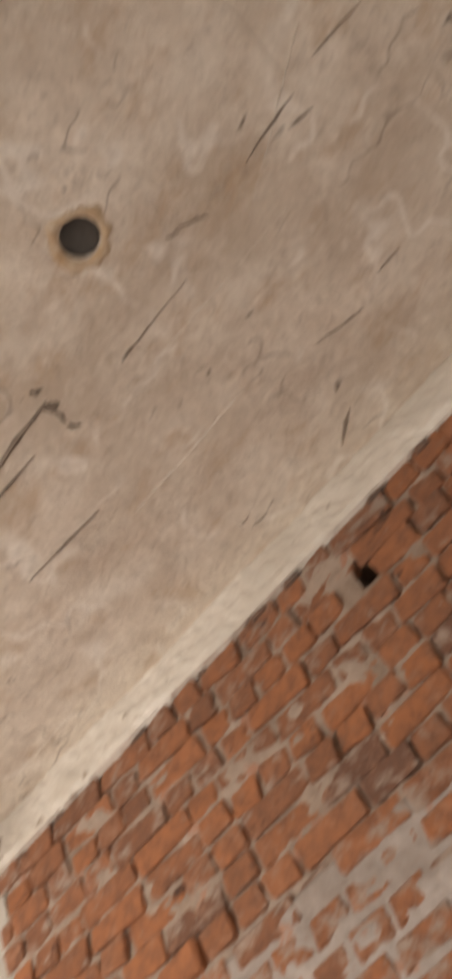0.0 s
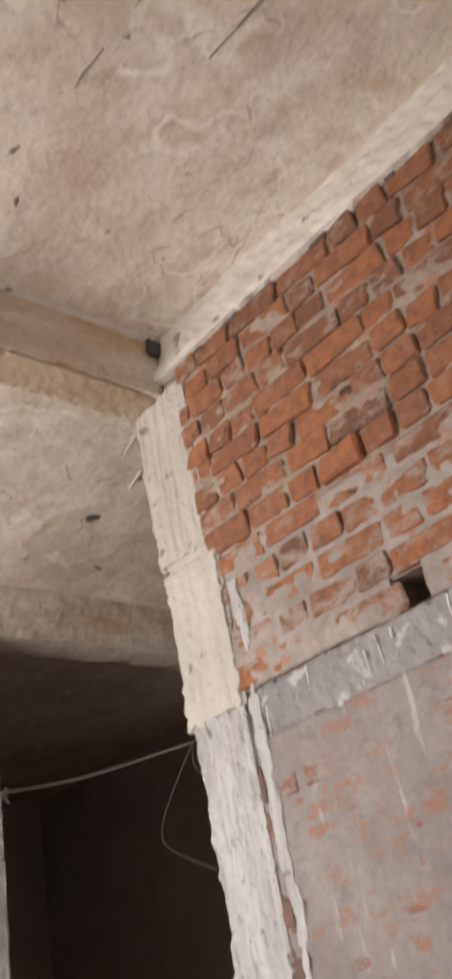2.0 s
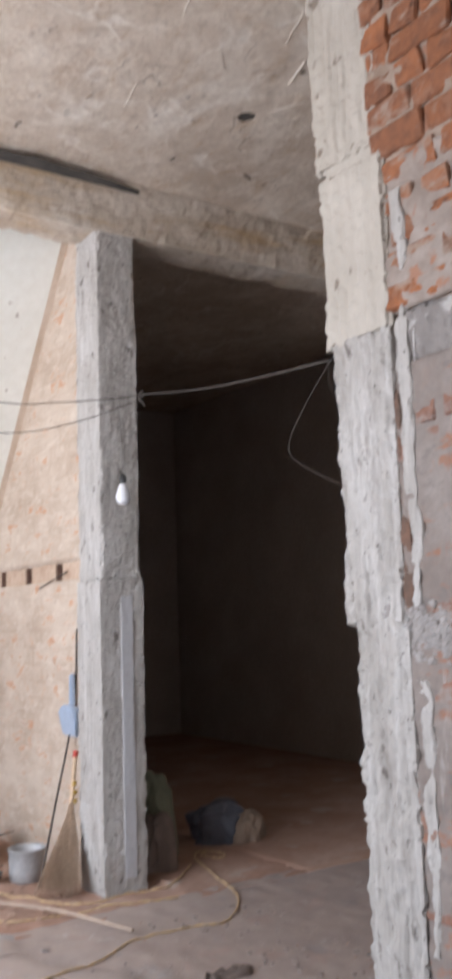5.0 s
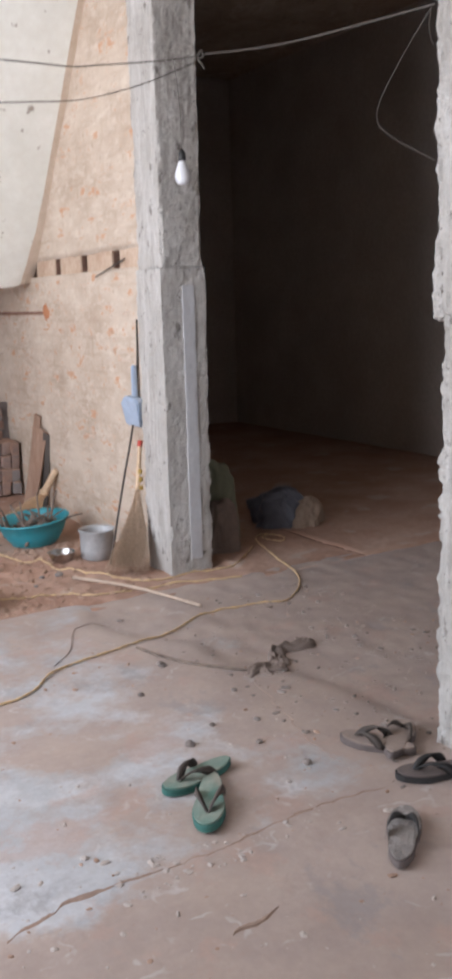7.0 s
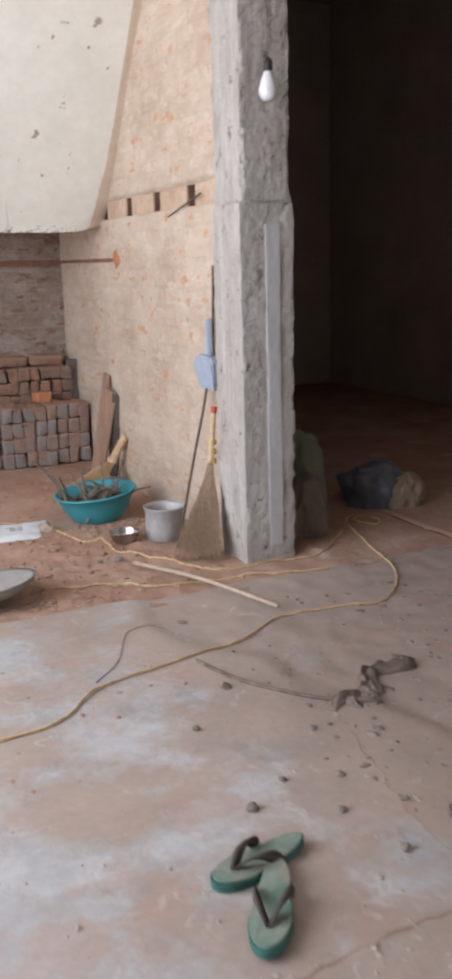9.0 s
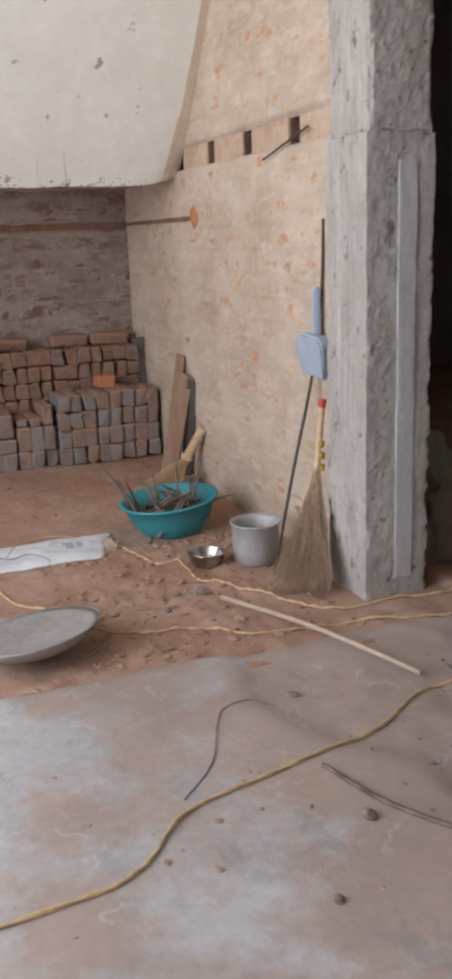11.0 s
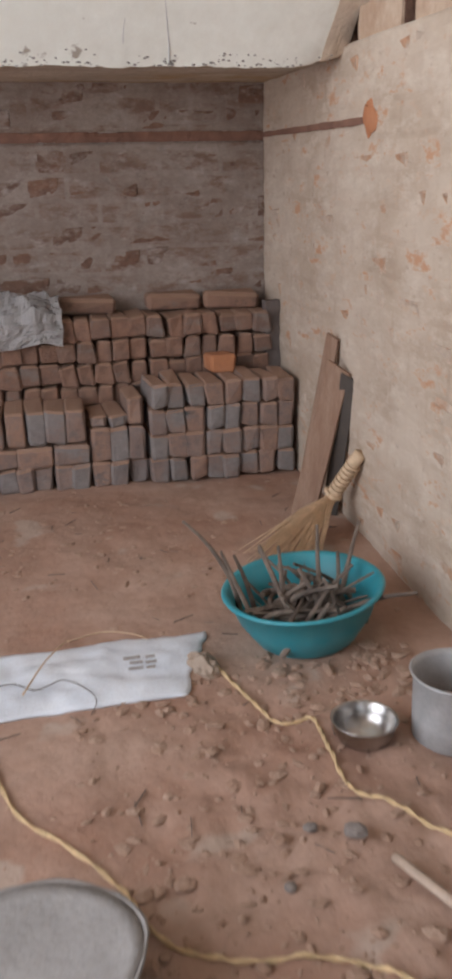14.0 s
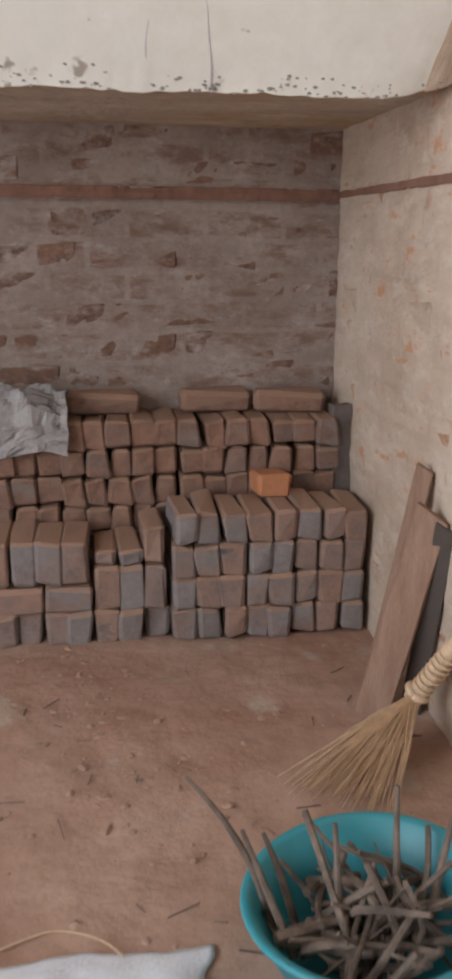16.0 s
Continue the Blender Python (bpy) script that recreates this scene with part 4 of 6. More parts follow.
mat_rimstain = surface("rusty_cement", (0.46, 0.32, 0.19), (0.60, 0.50, 0.38), (0.28, 0.18, 0.10), 26, 60, 0.9)
ring_lip(-1.30, -3.928, 0.052)
# Near-black plugs close to the rim paint the shade inside both fan holes.
fan_plug = tagged(link_mesh("fan_box_plug", lathe([(0, 0.014), (0.05, 0.014), (0.05, 0.066), (0, 0.066)], 20), mat_near_black), "near-black plug painting the shade in the ceiling fan box", "fan box", kind="structure")
fan_plug.location = (-1.30, -3.928, CEIL)
fan_plug_b = tagged(link_mesh("fan_box_plug", lathe([(0, 0.006), (0.039, 0.006), (0.037, 0.066), (0, 0.066)], 20), mat_near_black), "near-black plug painting the shade in the bay fan box", "fan box", kind="structure")
fan_plug_b.location = (0.344, -0.815, CEIL)
# Near-black sliver along the head of the far beam.
black_sliver = gash((-0.9, -0.003), (0.25, -0.003), 0.10, 0.02, "black_patch", mat_near_black, "black sliver at the head of the far beam", z=3.33)

# ---- rope, bulb ----
rope = empty("clothes_rope", -0.21, -1.95, 1.92, "thin jute rope tied from column to column", "rope")


def hang(parent, name, pts, r, mat, seg=6, res=6, segs=5, label=""):
    ob = part(name, tube(pts, r, segs, 1.0, res), mat, parent, label, True)
    ob.matrix_parent_inverse = parent.matrix_world.inverted()
    return ob


hang(rope, "strand", [(-0.223, -1.95, 1.915), (-0.02, -1.0, 2.065), (0.215, -0.02, 2.272)], 0.0021, mat_rope)
hang(rope, "strand", [(0.215, -0.02, 2.272), (0.1, -0.03, 2.24), (-0.3, -0.17, 2.15), (-0.604, -0.3, 2.096), (-1.6, -0.7, 2.03), (-3.5, -1.5, 2.1)], 0.0026, mat_rope)
hang(rope, "strand", [(0.18, -0.022, 2.23), (-0.2, -0.16, 2.07), (-0.604, -0.3, 1.965), (-1.4, -0.6, 1.9), (-3.5, -1.45, 2.0)], 0.0022, mat_rope)
hang(rope, "loose_end", [(-0.225, -1.94, 1.91), (-0.225, -1.824, 1.809), (-0.225, -1.739, 1.709), (-0.225, -1.777, 1.644), (-0.225, -1.96, 1.552)], 0.0009, mat_rope)
hang(rope, "loose_end", [(-0.225, -1.94, 1.91), (-0.225, -1.935, 1.86), (-0.225, -1.95, 1.82)], 0.0008, mat_rope)
hang(rope, "knot", [(0.205, -0.03, 2.262), (0.222, -0.038, 2.285), (0.236, -0.026, 2.266), (0.215, -0.016, 2.255), (0.225, -0.03, 2.235), (0.24, -0.03, 2.215)], 0.004, mat_rope)
bulb = empty("light_bulb", 0.093, -0.067, 1.735, "unlit white bulb hanging in a black holder", "light bulb")
part("globe", lathe([(0, -0.014), (0.014, -0.012), (0.027, -0.003), (0.0335, 0.013), (0.0335, 0.030), (0.028, 0.052), (0.020, 0.072), (0.0145, 0.088), (0, 0.089)], 28), mat_bulb, bulb, "white globe", True)
part("holder", lathe([(0, 0.086), (0.0155, 0.086), (0.0165, 0.092), (0.0165, 0.118), (0.011, 0.126), (0.004, 0.134), (0, 0.134)], 20), mat_black, bulb, "black holder", True)
ob = part("flex", tube([(0, 0, 0.132), (0.004, 0.01, 0.28), (0.0, 0.02, 0.40), (-0.01, 0.032, 0.50)], 0.0011, 5, 1.0, 4), mat_black, bulb, "thin twisted flex")

# ---- stair store: planks, brooms, dustpan, cane ----
def plank(name, a, c, width, thick, mat, label, cat="plank", turn=Vector((0.8, -0.6, 0))):
    a, c = Vector(a), Vector(c)
    d = (c - a).normalized()
    u = (turn - d * turn.dot(d)).normalized()
    w = d.cross(u)
    bm = bmesh.new()
    n = 10
    rows = []
    for i in range(n + 1):
        m = a + (c - a) * i / n
        k = 1 + 0.06 * noise.noise(m * 6)
        cut = 0.35 if i == n else 0.0
        rows.append([bm.verts.new(m + u * sx * width / 2 * k + w * sy * thick / 2 - d * (cut * width * (0.5 + 0.5 * sx))) for sx, sy in ((-1, -1), (1, -1), (1, 1), (-1, 1))])
    for r, s in zip(rows, rows[1:]):
        for k in range(4):
            bm.faces.new((r[k], r[(k + 1) % 4], s[(k + 1) % 4], s[k]))
    bm.faces.new(rows[0][::-1])
    bm.faces.new(rows[-1])
    bmesh.ops.bevel(bm, geom=bm.edges[:], offset=0.002, segments=1, affect="EDGES", clamp_overlap=True)
    return tagged(link_mesh(name, bm, mat), label, cat, "planks by the wall")


plank("plank", (-0.085, 1.745, -0.02), (0.028, 1.717, 0.50), 0.078, 0.022, mat_wood, "weathered wide wooden plank leaning against the brick wall")
plank("plank", (-0.05, 1.86, -0.012), (0.034, 1.80, 0.575), 0.042, 0.018, mat_wood, "narrow wooden plank leaning behind another")
# Added dark board that takes the place of the front plank's shadow.
plank("plank", (0.012, 1.75, -0.02), (0.045, 1.685, 0.47), 0.05, 0.012, mat_strap, "dark board standing in for the shadow beside the plank")


def bristles(name, root, tips, count, r, mat, parent, spread, sag, seed, jit=0.006, droop=0.0):
    """A bundle of fine strands from a root to a line of tips, as one mesh."""
    rg = random.Random(seed)
    bm = bmesh.new()
    t0, t1 = Vector(tips[0]), Vector(tips[1])
    root = Vector(root)
    for i in range(count):
        t = rg.random()
        e = root.lerp(t0.lerp(t1, t), rg.uniform(0.8, 1.0)) + Vector([rg.uniform(-1, 1) * s for s in spread])
        s0 = root + Vector([rg.uniform(-1, 1) * 0.009 for _ in range(3)])
        m = s0.lerp(e, 0.5) + Vector((rg.uniform(-1, 1) * jit, rg.uniform(-1, 1) * jit, sag)) - Vector((e.x - s0.x, e.y - s0.y, 0)) * droop
        d = (e - s0).normalized()
        u = d.orthogonal().normalized()
        w = d.cross(u)
        rings = [[bm.verts.new(p + (u * math.cos(k * 2.094) + w * math.sin(k * 2.094)) * rr) for k in range(3)] for p, rr in ((s0, r), (m, r * 0.9), (e, r * 0.35))]
        for a, c in zip(rings, rings[1:]):
            for k in range(3):
                bm.faces.new((a[k], a[(k + 1) % 3], c[(k + 1) % 3], c[k]))
    ob = part(name, bm, mat, parent)
    ob.matrix_parent_inverse = parent.matrix_world.inverted()
    return ob


straw = empty("straw_broom", -0.05, 1.6, 0.0, "pale palm-straw hand broom with bound handle", "broom")
hang(straw, "handle", [(0.042, 1.565, 0.25), (0.018, 1.59, 0.2), (-0.008, 1.61, 0.14), (-0.033, 1.625, 0.092)], 0.021, mat_straw, segs=12, label="bound straw handle")
for k in range(8):
    t = 0.25 + k * 0.085
    c = Vector((0.042, 1.565, 0.25)).lerp(Vector((-0.033, 1.625, 0.092)), t)
    d = Vector((-0.075, 0.06, -0.158)).normalized()
    u = d.orthogonal().normalized()
    w = d.cross(u)
    ob = part("binding", tube([c + (u * math.cos(a) + w * math.sin(a)) * 0.0225 for a in [i * 0.524 for i in range(13)]], 0.0035, 5), mat_straw, straw, "straw binding turn")
    ob.matrix_parent_inverse = straw.matrix_world.inverted()
neck = Vector((-0.024, 1.618, 0.112))
axis = Vector((-0.075, 0.06, -0.158)).normalized()
u, w = axis.orthogonal().normalized(), axis.cross(axis.orthogonal().normalized())
ob = part("collar", tube([neck + (u * math.cos(i * 0.393) + w * math.sin(i * 0.393)) * 0.024 for i in range(17)], 0.0075, 7), mat_straw, straw, "thick straw collar", True)
ob.matrix_parent_inverse = straw.matrix_world.inverted()
bristles("bristles", (-0.028, 1.62, 0.102), ((-0.35, 1.47, 0.0), (-0.185, 1.33, 0.005)), 130, 0.0028, mat_straw, straw, (0.032, 0.032, 0.022), 0.014, 3, 0.009)

brush = empty("grass_broom", -0.08, 0.2, 0.0, "soft brown grass broom standing against the column", "broom")
hang(brush, "handle", [(0.0, 0.285, 0.57), (-0.014, 0.282, 0.46), (-0.03, 0.275, 0.34)], 0.011, mat_straw, segs=10, label="wrapped handle")
hang(brush, "handle_cap", [(0.002, 0.285, 0.577), (-0.003, 0.285, 0.55)], 0.013, mat_paint_red, segs=10, label="red tape on the handle end")
for t in (0.44, 0.40, 0.36):
    hang(brush, "tape_band", [(-0.012, 0.272, t), (-0.014, 0.272, t - 0.02)], 0.0113, mat_paint_yellow, segs=10, label="yellow tape band")
bristles("bristles", (-0.03, 0.272, 0.335), ((-0.25, 0.20, -0.025), (-0.08, 0.08, -0.015)), 650, 0.0012, mat_grass, brush, (0.022, 0.03, 0.014), 0.0, 4, 0.014, 0.14)
bristles("bristles", (-0.034, 0.27, 0.31), ((-0.19, 0.2, -0.02), (-0.1, 0.12, -0.015)), 380, 0.0012, mat_grass, brush, (0.045, 0.045, 0.05), 0.0, 9, 0.022, 0.16)

cane = tagged(link_mesh("bamboo_cane", tube([(-0.158, 0.356, gh(-0.158, 0.356) - 0.004), (-0.06, 0.385, 0.33), (0.02, 0.395, 0.645), (0.045, 0.375, 0.9), (0.05, 0.365, 1.15)], 0.006, 7, 0.8, 5), mat_strap, smooth=True), "thin dark cane leaning against the brick wall", "cane")


def dustpan():
    e = empty("dustpan", 0.05, 0.37, 0.635, "pale blue plastic dustpan hung upright on the wall", "dustpan")
    bm = bmesh.new()
    prof = [(-0.10, 0.0), (0.075, 0.0), (0.10, 0.03), (0.10, 0.115), (0.07, 0.142), (-0.055, 0.150), (-0.10, 0.115)]
    fr = [bm.verts.new((-0.062 + 0.028 * (z < 0.02), -y, z)) for y, z in prof]
    bk = [bm.verts.new((-0.004, -y * 0.92, z)) for y, z in prof]
    bm.faces.new(fr)
    bm.faces.new(bk[::-1])
    for k in range(7):
        bm.faces.new((fr[k], bk[k], bk[(k + 1) % 7], fr[(k + 1) % 7]))
    bmesh.ops.bevel(bm, geom=bm.edges[:], offset=0.008, segments=2, affect="EDGES", clamp_overlap=True)
    part("scoop", bm, mat_box, e)
    bm = bmesh.new()
    add_box(bm, -0.036, -0.012, -0.014, 0.022, 0.142, 0.30)
    for v in bm.verts:
        if v.co.z > 0.2:
            v.co.y *= 0.75
    bmesh.ops.bevel(bm, geom=bm.edges[:], offset=0.006, segments=2, affect="EDGES")
    part("handle", bm, mat_box, e, "ribbed plastic handle")
    return e


dustpan()

# ---- cables, sticks, scattered floor ----
def on_floor(x, y):
    return max(slab_height(x, y) if y < slab_edge(x) else -1, (gh(x, y) if x < 0.3 else gh(x, y) * 0.3 - 0.006) if y > -0.32 else -1)


def cable(name, pts, r, mat, label, twist=True):
    e = empty(name, pts[0][0], pts[0][1], on_floor(*pts[0]), label, "cable")
    dense = [Vector((x, y, 0)) for x, y in pts]
    fine = []
    n = len(dense)
    for i in range(n - 1):
        p0, p1, p2, p3 = dense[max(i - 1, 0)], dense[i], dense[i + 1], dense[min(i + 2, n - 1)]
        for k in range(14):
            t = k / 14
            fine.append(0.5 * ((2 * p1) + (p2 - p0) * t + (2 * p0 - 5 * p1 + 4 * p2 - p3) * t * t + (3 * p1 - p0 - 3 * p2 + p3) * t ** 3))
    fine.append(dense[-1])
    for s in ((0, math.pi) if twist else (0,)):
        out = []
        for i, p in enumerate(fine):
            d = fine[min(i + 1, len(fine) - 1)] - fine[max(i - 1, 0)]
            sd = Vector((-d.y, d.x, 0)).normalized()
            a = i * 0.75 + s
            lift = 0.004 * max(0, noise.noise(p * 9))
            off = r * 0.9 if twist else 0
            out.append(p + sd * (math.cos(a) * off + 0.01 * noise.noise(p * 5)) + Vector((0, 0, on_floor(p.x, p.y) + r * 1.7 + math.sin(a) * off + lift)))
        ob = part("core", tube(out, r, 5), mat, e, smooth=True)
        ob.matrix_parent_inverse = e.matrix_world.inverted()
    return e


cable("yellow_cable", [(-1.858, -1.107), (-1.227, -1.060), (-1.055, -1.019), (-0.901, -0.891), (-0.631, -0.815), (-0.412, -0.754), (-0.215, -0.636), (0.029, -0.638), (0.205, -0.665), (0.405, -0.466), (0.509, -0.157), (0.633, 0.249)], 0.0025, mat_cord, "twisted yellow cable trailing over cement floor")
cable("yellow_cable", [(-1.331, 1.369), (-1.137, 1.109), (-1.083, 0.734), (-1.026, 0.509), (-0.882, 0.286), (-0.822, 0.145), (-0.720, 0.066), (-0.570, 0.036), (-0.479, -0.032), (-0.444, -0.097), (-0.339, -0.123), (-0.218, -0.141), (0.055, -0.234), (0.213, -0.280)], 0.0026, mat_cord, "twisted yellow cable lying on red earth")
cable("yellow_cable", [(-0.556, 0.926), (-0.516, 0.781), (-0.475, 0.670), (-0.409, 0.648), (-0.411, 0.533), (-0.412, 0.397), (-0.349, 0.313), (-0.272, 0.212), (-0.203, 0.095), (-0.102, -0.009), (0.100, -0.044), (0.310, -0.060), (0.562, 0.173)], 0.0026, mat_cord, "twisted yellow cable passing a steel bowl")
cable("black_wire", [(-0.902, -0.851), (-0.806, -0.739), (-0.724, -0.578), (-0.687, -0.526), (-0.614, -0.508), (-0.578, -0.541)], 0.0012, mat_twig, "short frayed dark wire on cement floor", False)
def sack_wire(name, pts, r, mat, label, cat):
    tagged(link_mesh(name, tube([(x, y, gh(x, y) + max(0.003, z - 0.009)) for x, y, z in pts], r, 5, 0.7, 6), mat, smooth=True), label, cat)


sack_wire("black_wire", [(-1.12, 0.90, 0.034), (-1.03, 0.93, 0.038), (-0.97, 0.89, 0.036), (-0.91, 0.92, 0.036), (-0.86, 0.86, 0.034), (-0.845, 0.82, 0.026), (-0.86, 0.79, 0.008)], 0.0016, mat_strap, "thin dark wire lying over the sack", "wire")
sack_wire("straw", [(-1.0, 0.87, 0.040), (-0.945, 0.99, 0.044), (-0.885, 1.13, 0.02)], 0.0022, mat_straw, "dry straw lying over the sack", "straw")
sack_wire("straw", [(-0.885, 1.13, 0.014), (-0.80, 1.165, 0.012), (-0.72, 1.13, 0.008), (-0.67, 1.06, 0.006)], 0.0022, mat_straw, "curved dry straw behind the sack", "straw")
stick = tagged(link_mesh("wooden_stick", tube([(-0.415, 0.2, on_floor(-0.415, 0.2) + 0.014), (-0.29, -0.19, 0.012), (-0.172, -0.58, 0.01)], 0.009, 8, 0.8, 5), mat_stick, smooth=True), "long pale wooden stick across the slab edge", "stick")
edge_stick = tagged(link_mesh("dry_stem", tube([(-0.595, -0.852, 0.006), (-0.545, -1.027, 0.007), (-0.461, -1.169, 0.007), (-0.377, -1.270, 0.008)], 0.0045, 6, 1.2, 6), mat_twig, smooth=True), "thin dry stem lying on dusty cement", "stick")


def ragged_heap(name, x, y, sx, sy, h, rz, mat, label, cat, seed, amp=0.5):
    """A crumpled low heap."""
    bm = bmesh.new()
    bmesh.ops.create_icosphere(bm, subdivisions=5, radius=1)
    for v in bm.verts:
        p = v.co.copy()
        k = 1 + amp * noise.noise(p * 1.5 + Vector((seed, 0, 0))) - 0.9 * amp * (abs(noise.noise(p * 2.6 + Vector((0, seed, 0)))) - 0.2) + 0.10 * amp * noise.noise(p * 11)
        v.co = Vector((p.x * sx * k, p.y * sy * k, (1.25 * math.tanh(max(-0.1, p.z) * 1.1)) * h * (0.7 + 0.3 * k)))
    ob = tagged(link_mesh(name, bm, mat, smooth=True), label, cat)
    ob.matrix_world = pose(x, y, on_floor(x, y) + 0.002, 0, 0, rz)
    return ob


mat_rag = plain("dusty_dark_cloth", (0.25, 0.195, 0.165), 0.95, 0, 0.6, 9, 0.002)
def cloth_scrap(x0, y0, x1, y1, width, h, seed, label):
    """A trampled strip of cloth, folded on itself along its length."""
    a, c = Vector((x0, y0, 0)), Vector((x1, y1, 0))
    d = (c - a).normalized()
    s = Vector((-d.y, d.x, 0))
    nu, nv = 44, 14
    top, low = [], []
    bm = bmesh.new()
    for i in range(nu + 1):
        u = i / nu
        w = width * (0.35 + 0.65 * abs(noise.noise(Vector((u * 3.1, seed, 0)))) + 0.5 * u)
        mid = a.lerp(c, u) + s * 0.04 * noise.noise(Vector((u * 4, seed, 5)))
        top.append([])
        low.append([])
        for j in range(nv + 1):
            v = j / nv - 0.5
            p = mid + s * v * w
            z = on_floor(p.x, p.y)
            e = min(1, (0.5 - abs(v)) * 6) * min(1, min(u, 1 - u) * 8)
            f = h * e * (0.35 + abs(noise.noise(Vector((u * 9, v * 5, seed)))) * 1.6 + 0.5 * abs(noise.noise(Vector((u * 23, v * 14, seed)))))
            top[i].append(bm.verts.new((p.x, p.y, z + 0.003 + f)))
            low[i].append(bm.verts.new((p.x, p.y, z + 0.0005)))
    for i in range(nu):
        for j in range(nv):
            bm.faces.new((top[i][j], top[i + 1][j], top[i + 1][j + 1], top[i][j + 1]))
            bm.faces.new((low[i][j], low[i][j + 1], low[i + 1][j + 1], low[i + 1][j]))
    for i in range(nu):
        bm.faces.new((top[i][0], low[i][0], low[i + 1][0], top[i + 1][0]))
        bm.faces.new((top[i][nv], top[i + 1][nv], low[i + 1][nv], low[i][nv]))
    for j in range(nv):
        bm.faces.new((top[0][j], top[0][j + 1], low[0][j + 1], low[0][j]))
        bm.faces.new((top[nu][j], low[nu][j], low[nu][j + 1], top[nu][j + 1]))
    return tagged(link_mesh("rag", bm, mat_rag, smooth=True), label, "rag")


cloth_scrap(-0.41, -1.31, -0.02, -1.09, 0.09, 0.016, 2.0, "dusty crumpled dark rag trodden on the floor")
cloth_scrap(-0.34, -1.33, -0.20, -1.22, 0.09, 0.012, 4.0, "small scrap of dusty dark rag")


mat_scar = surface("earth_filled_scar", (0.27, 0.19, 0.145), (0.36, 0.255, 0.195), (0.18, 0.13, 0.10), 9, 60, 0.96, relief=0.006)


def crack_ridge(pts, w, h, label, seed):
    """A low broken edge in the cement topping."""
    bm = bmesh.new()
    rows = []
    fine = []
    for (x0, y0), (x1, y1) in zip(pts, pts[1:]):
        for k in range(8):
            fine.append((x0 + (x1 - x0) * k / 8, y0 + (y1 - y0) * k / 8))
    for i, (x, y) in enumerate(fine):
        nx = noise.noise(Vector((x * 20, y * 20, seed)))
        x, y = x + 0.014 * nx, y + 0.020 * noise.noise(Vector((y * 6, x * 6, seed))) + 0.012 * noise.noise(Vector((y * 27, x * 27, seed)))
        z = on_floor(x, y)
        ww = w * (0.15 + 1.5 * abs(noise.noise(Vector((x * 8, y * 8, 4)))))
        rows.append([bm.verts.new((x - ww * 0.3, y - ww, z - 0.003)), bm.verts.new((x, y - ww * 0.2, z + h * 0.5 * (0.4 + abs(nx)))), bm.verts.new((x + ww * 0.3, y + ww, z - 0.003))])
    for r, s in zip(rows, rows[1:]):
        for k in range(2):
            bm.faces.new((r[k], r[k + 1], s[k + 1], s[k]))
        bm.faces.new((r[2], r[0], s[0], s[2]))
    return tagged(link_mesh("floor_crack", bm, mat_scar), label, "floor crack", kind="structure")


crack_ridge([(-1.50, -2.16), (-1.448, -2.138), (-1.342, -2.104), (-1.105, -2.12), (-0.936, -2.104), (-0.718, -2.092), (-0.47, -2.099)], 0.030, 0.004, "dark broken edge in the cement floor", 1)
crack_ridge([(-1.120, -2.384), (-0.976, -2.350)], 0.015, 0.008, "dark broken edge in the cement floor", 2)
crack_ridge([(-0.386, -1.319), (-0.414, -1.356), (-0.466, -1.606), (-0.507, -1.791), (-0.517, -1.960)], 0.004, 0.004, "worn edge where the cement topping ends", 3)

def stones(count, area, size, seed, avoid=None):
    rg = random.Random(seed)
    bm = bmesh.new()
    for _ in range(count):
        x, y = rg.uniform(*area[:2]), rg.uniform(*area[2:])
        if noise.noise(Vector((x * 1.7, y * 1.7, seed))) < rg.uniform(-0.5, 0.25):
            continue
        s = size * (0.22 + 1.1 * rg.random() ** 3.2)
        z = on_floor(x, y)
        if z < -0.5:
            continue
        base = bmesh.ops.create_icosphere(bm, subdivisions=1, radius=s)["verts"]
        ax, ay, az, ang = rg.uniform(0.7, 1.7), rg.uniform(0.6, 1.2), rg.uniform(0.22, 0.55), rg.uniform(0, 6.28)
        for v in base:
            p = v.co * rg.uniform(0.72, 1.25)
            px, py = p.x * ax, p.y * ay
            v.co = Vector((x + px * math.cos(ang) - py * math.sin(ang), y + px * math.sin(ang) + py * math.cos(ang), z + s * az * 0.35 + p.z * az))
    return bm


tagged(link_mesh("gravel", stones(650, (-1.7, 0.5, -3.0, -0.3), 0.0065, 11), mat_clod), "loose grit and small stones on the cement floor", "gravel", kind="stuff")
tagged(link_mesh("gravel", stones(260, (-1.25, -0.45, -2.18, -2.06), 0.006, 15), mat_crumb), "crumbled cement along a broken floor edge", "gravel", kind="stuff")
tagged(link_mesh("gravel", stones(700, (-0.5, 0.45, -2.4, -0.5), 0.009, 14), mat_pebble), "loose grey rubble on the worn cement floor", "gravel", kind="stuff")
tagged(link_mesh("earth_clods", stones(1300, (-1.4, 0.02, -0.25, 2.15), 0.009, 12), mat_clod), "crumbled clods on the red earth", "clods", kind="stuff")
tagged(link_mesh("earth_clods", stones(520, (-1.4, 0.0, 1.3, 2.19), 0.009, 27), mat_clod), "brick chips strewn before the stacks", "rubble", kind="stuff")
tagged(link_mesh("earth_clods", stones(1700, (-0.9, -0.08, -0.17, 0.95), 0.0145, 19), mat_clod), "dense crumbled clods by the slab edge", "clods", kind="stuff")
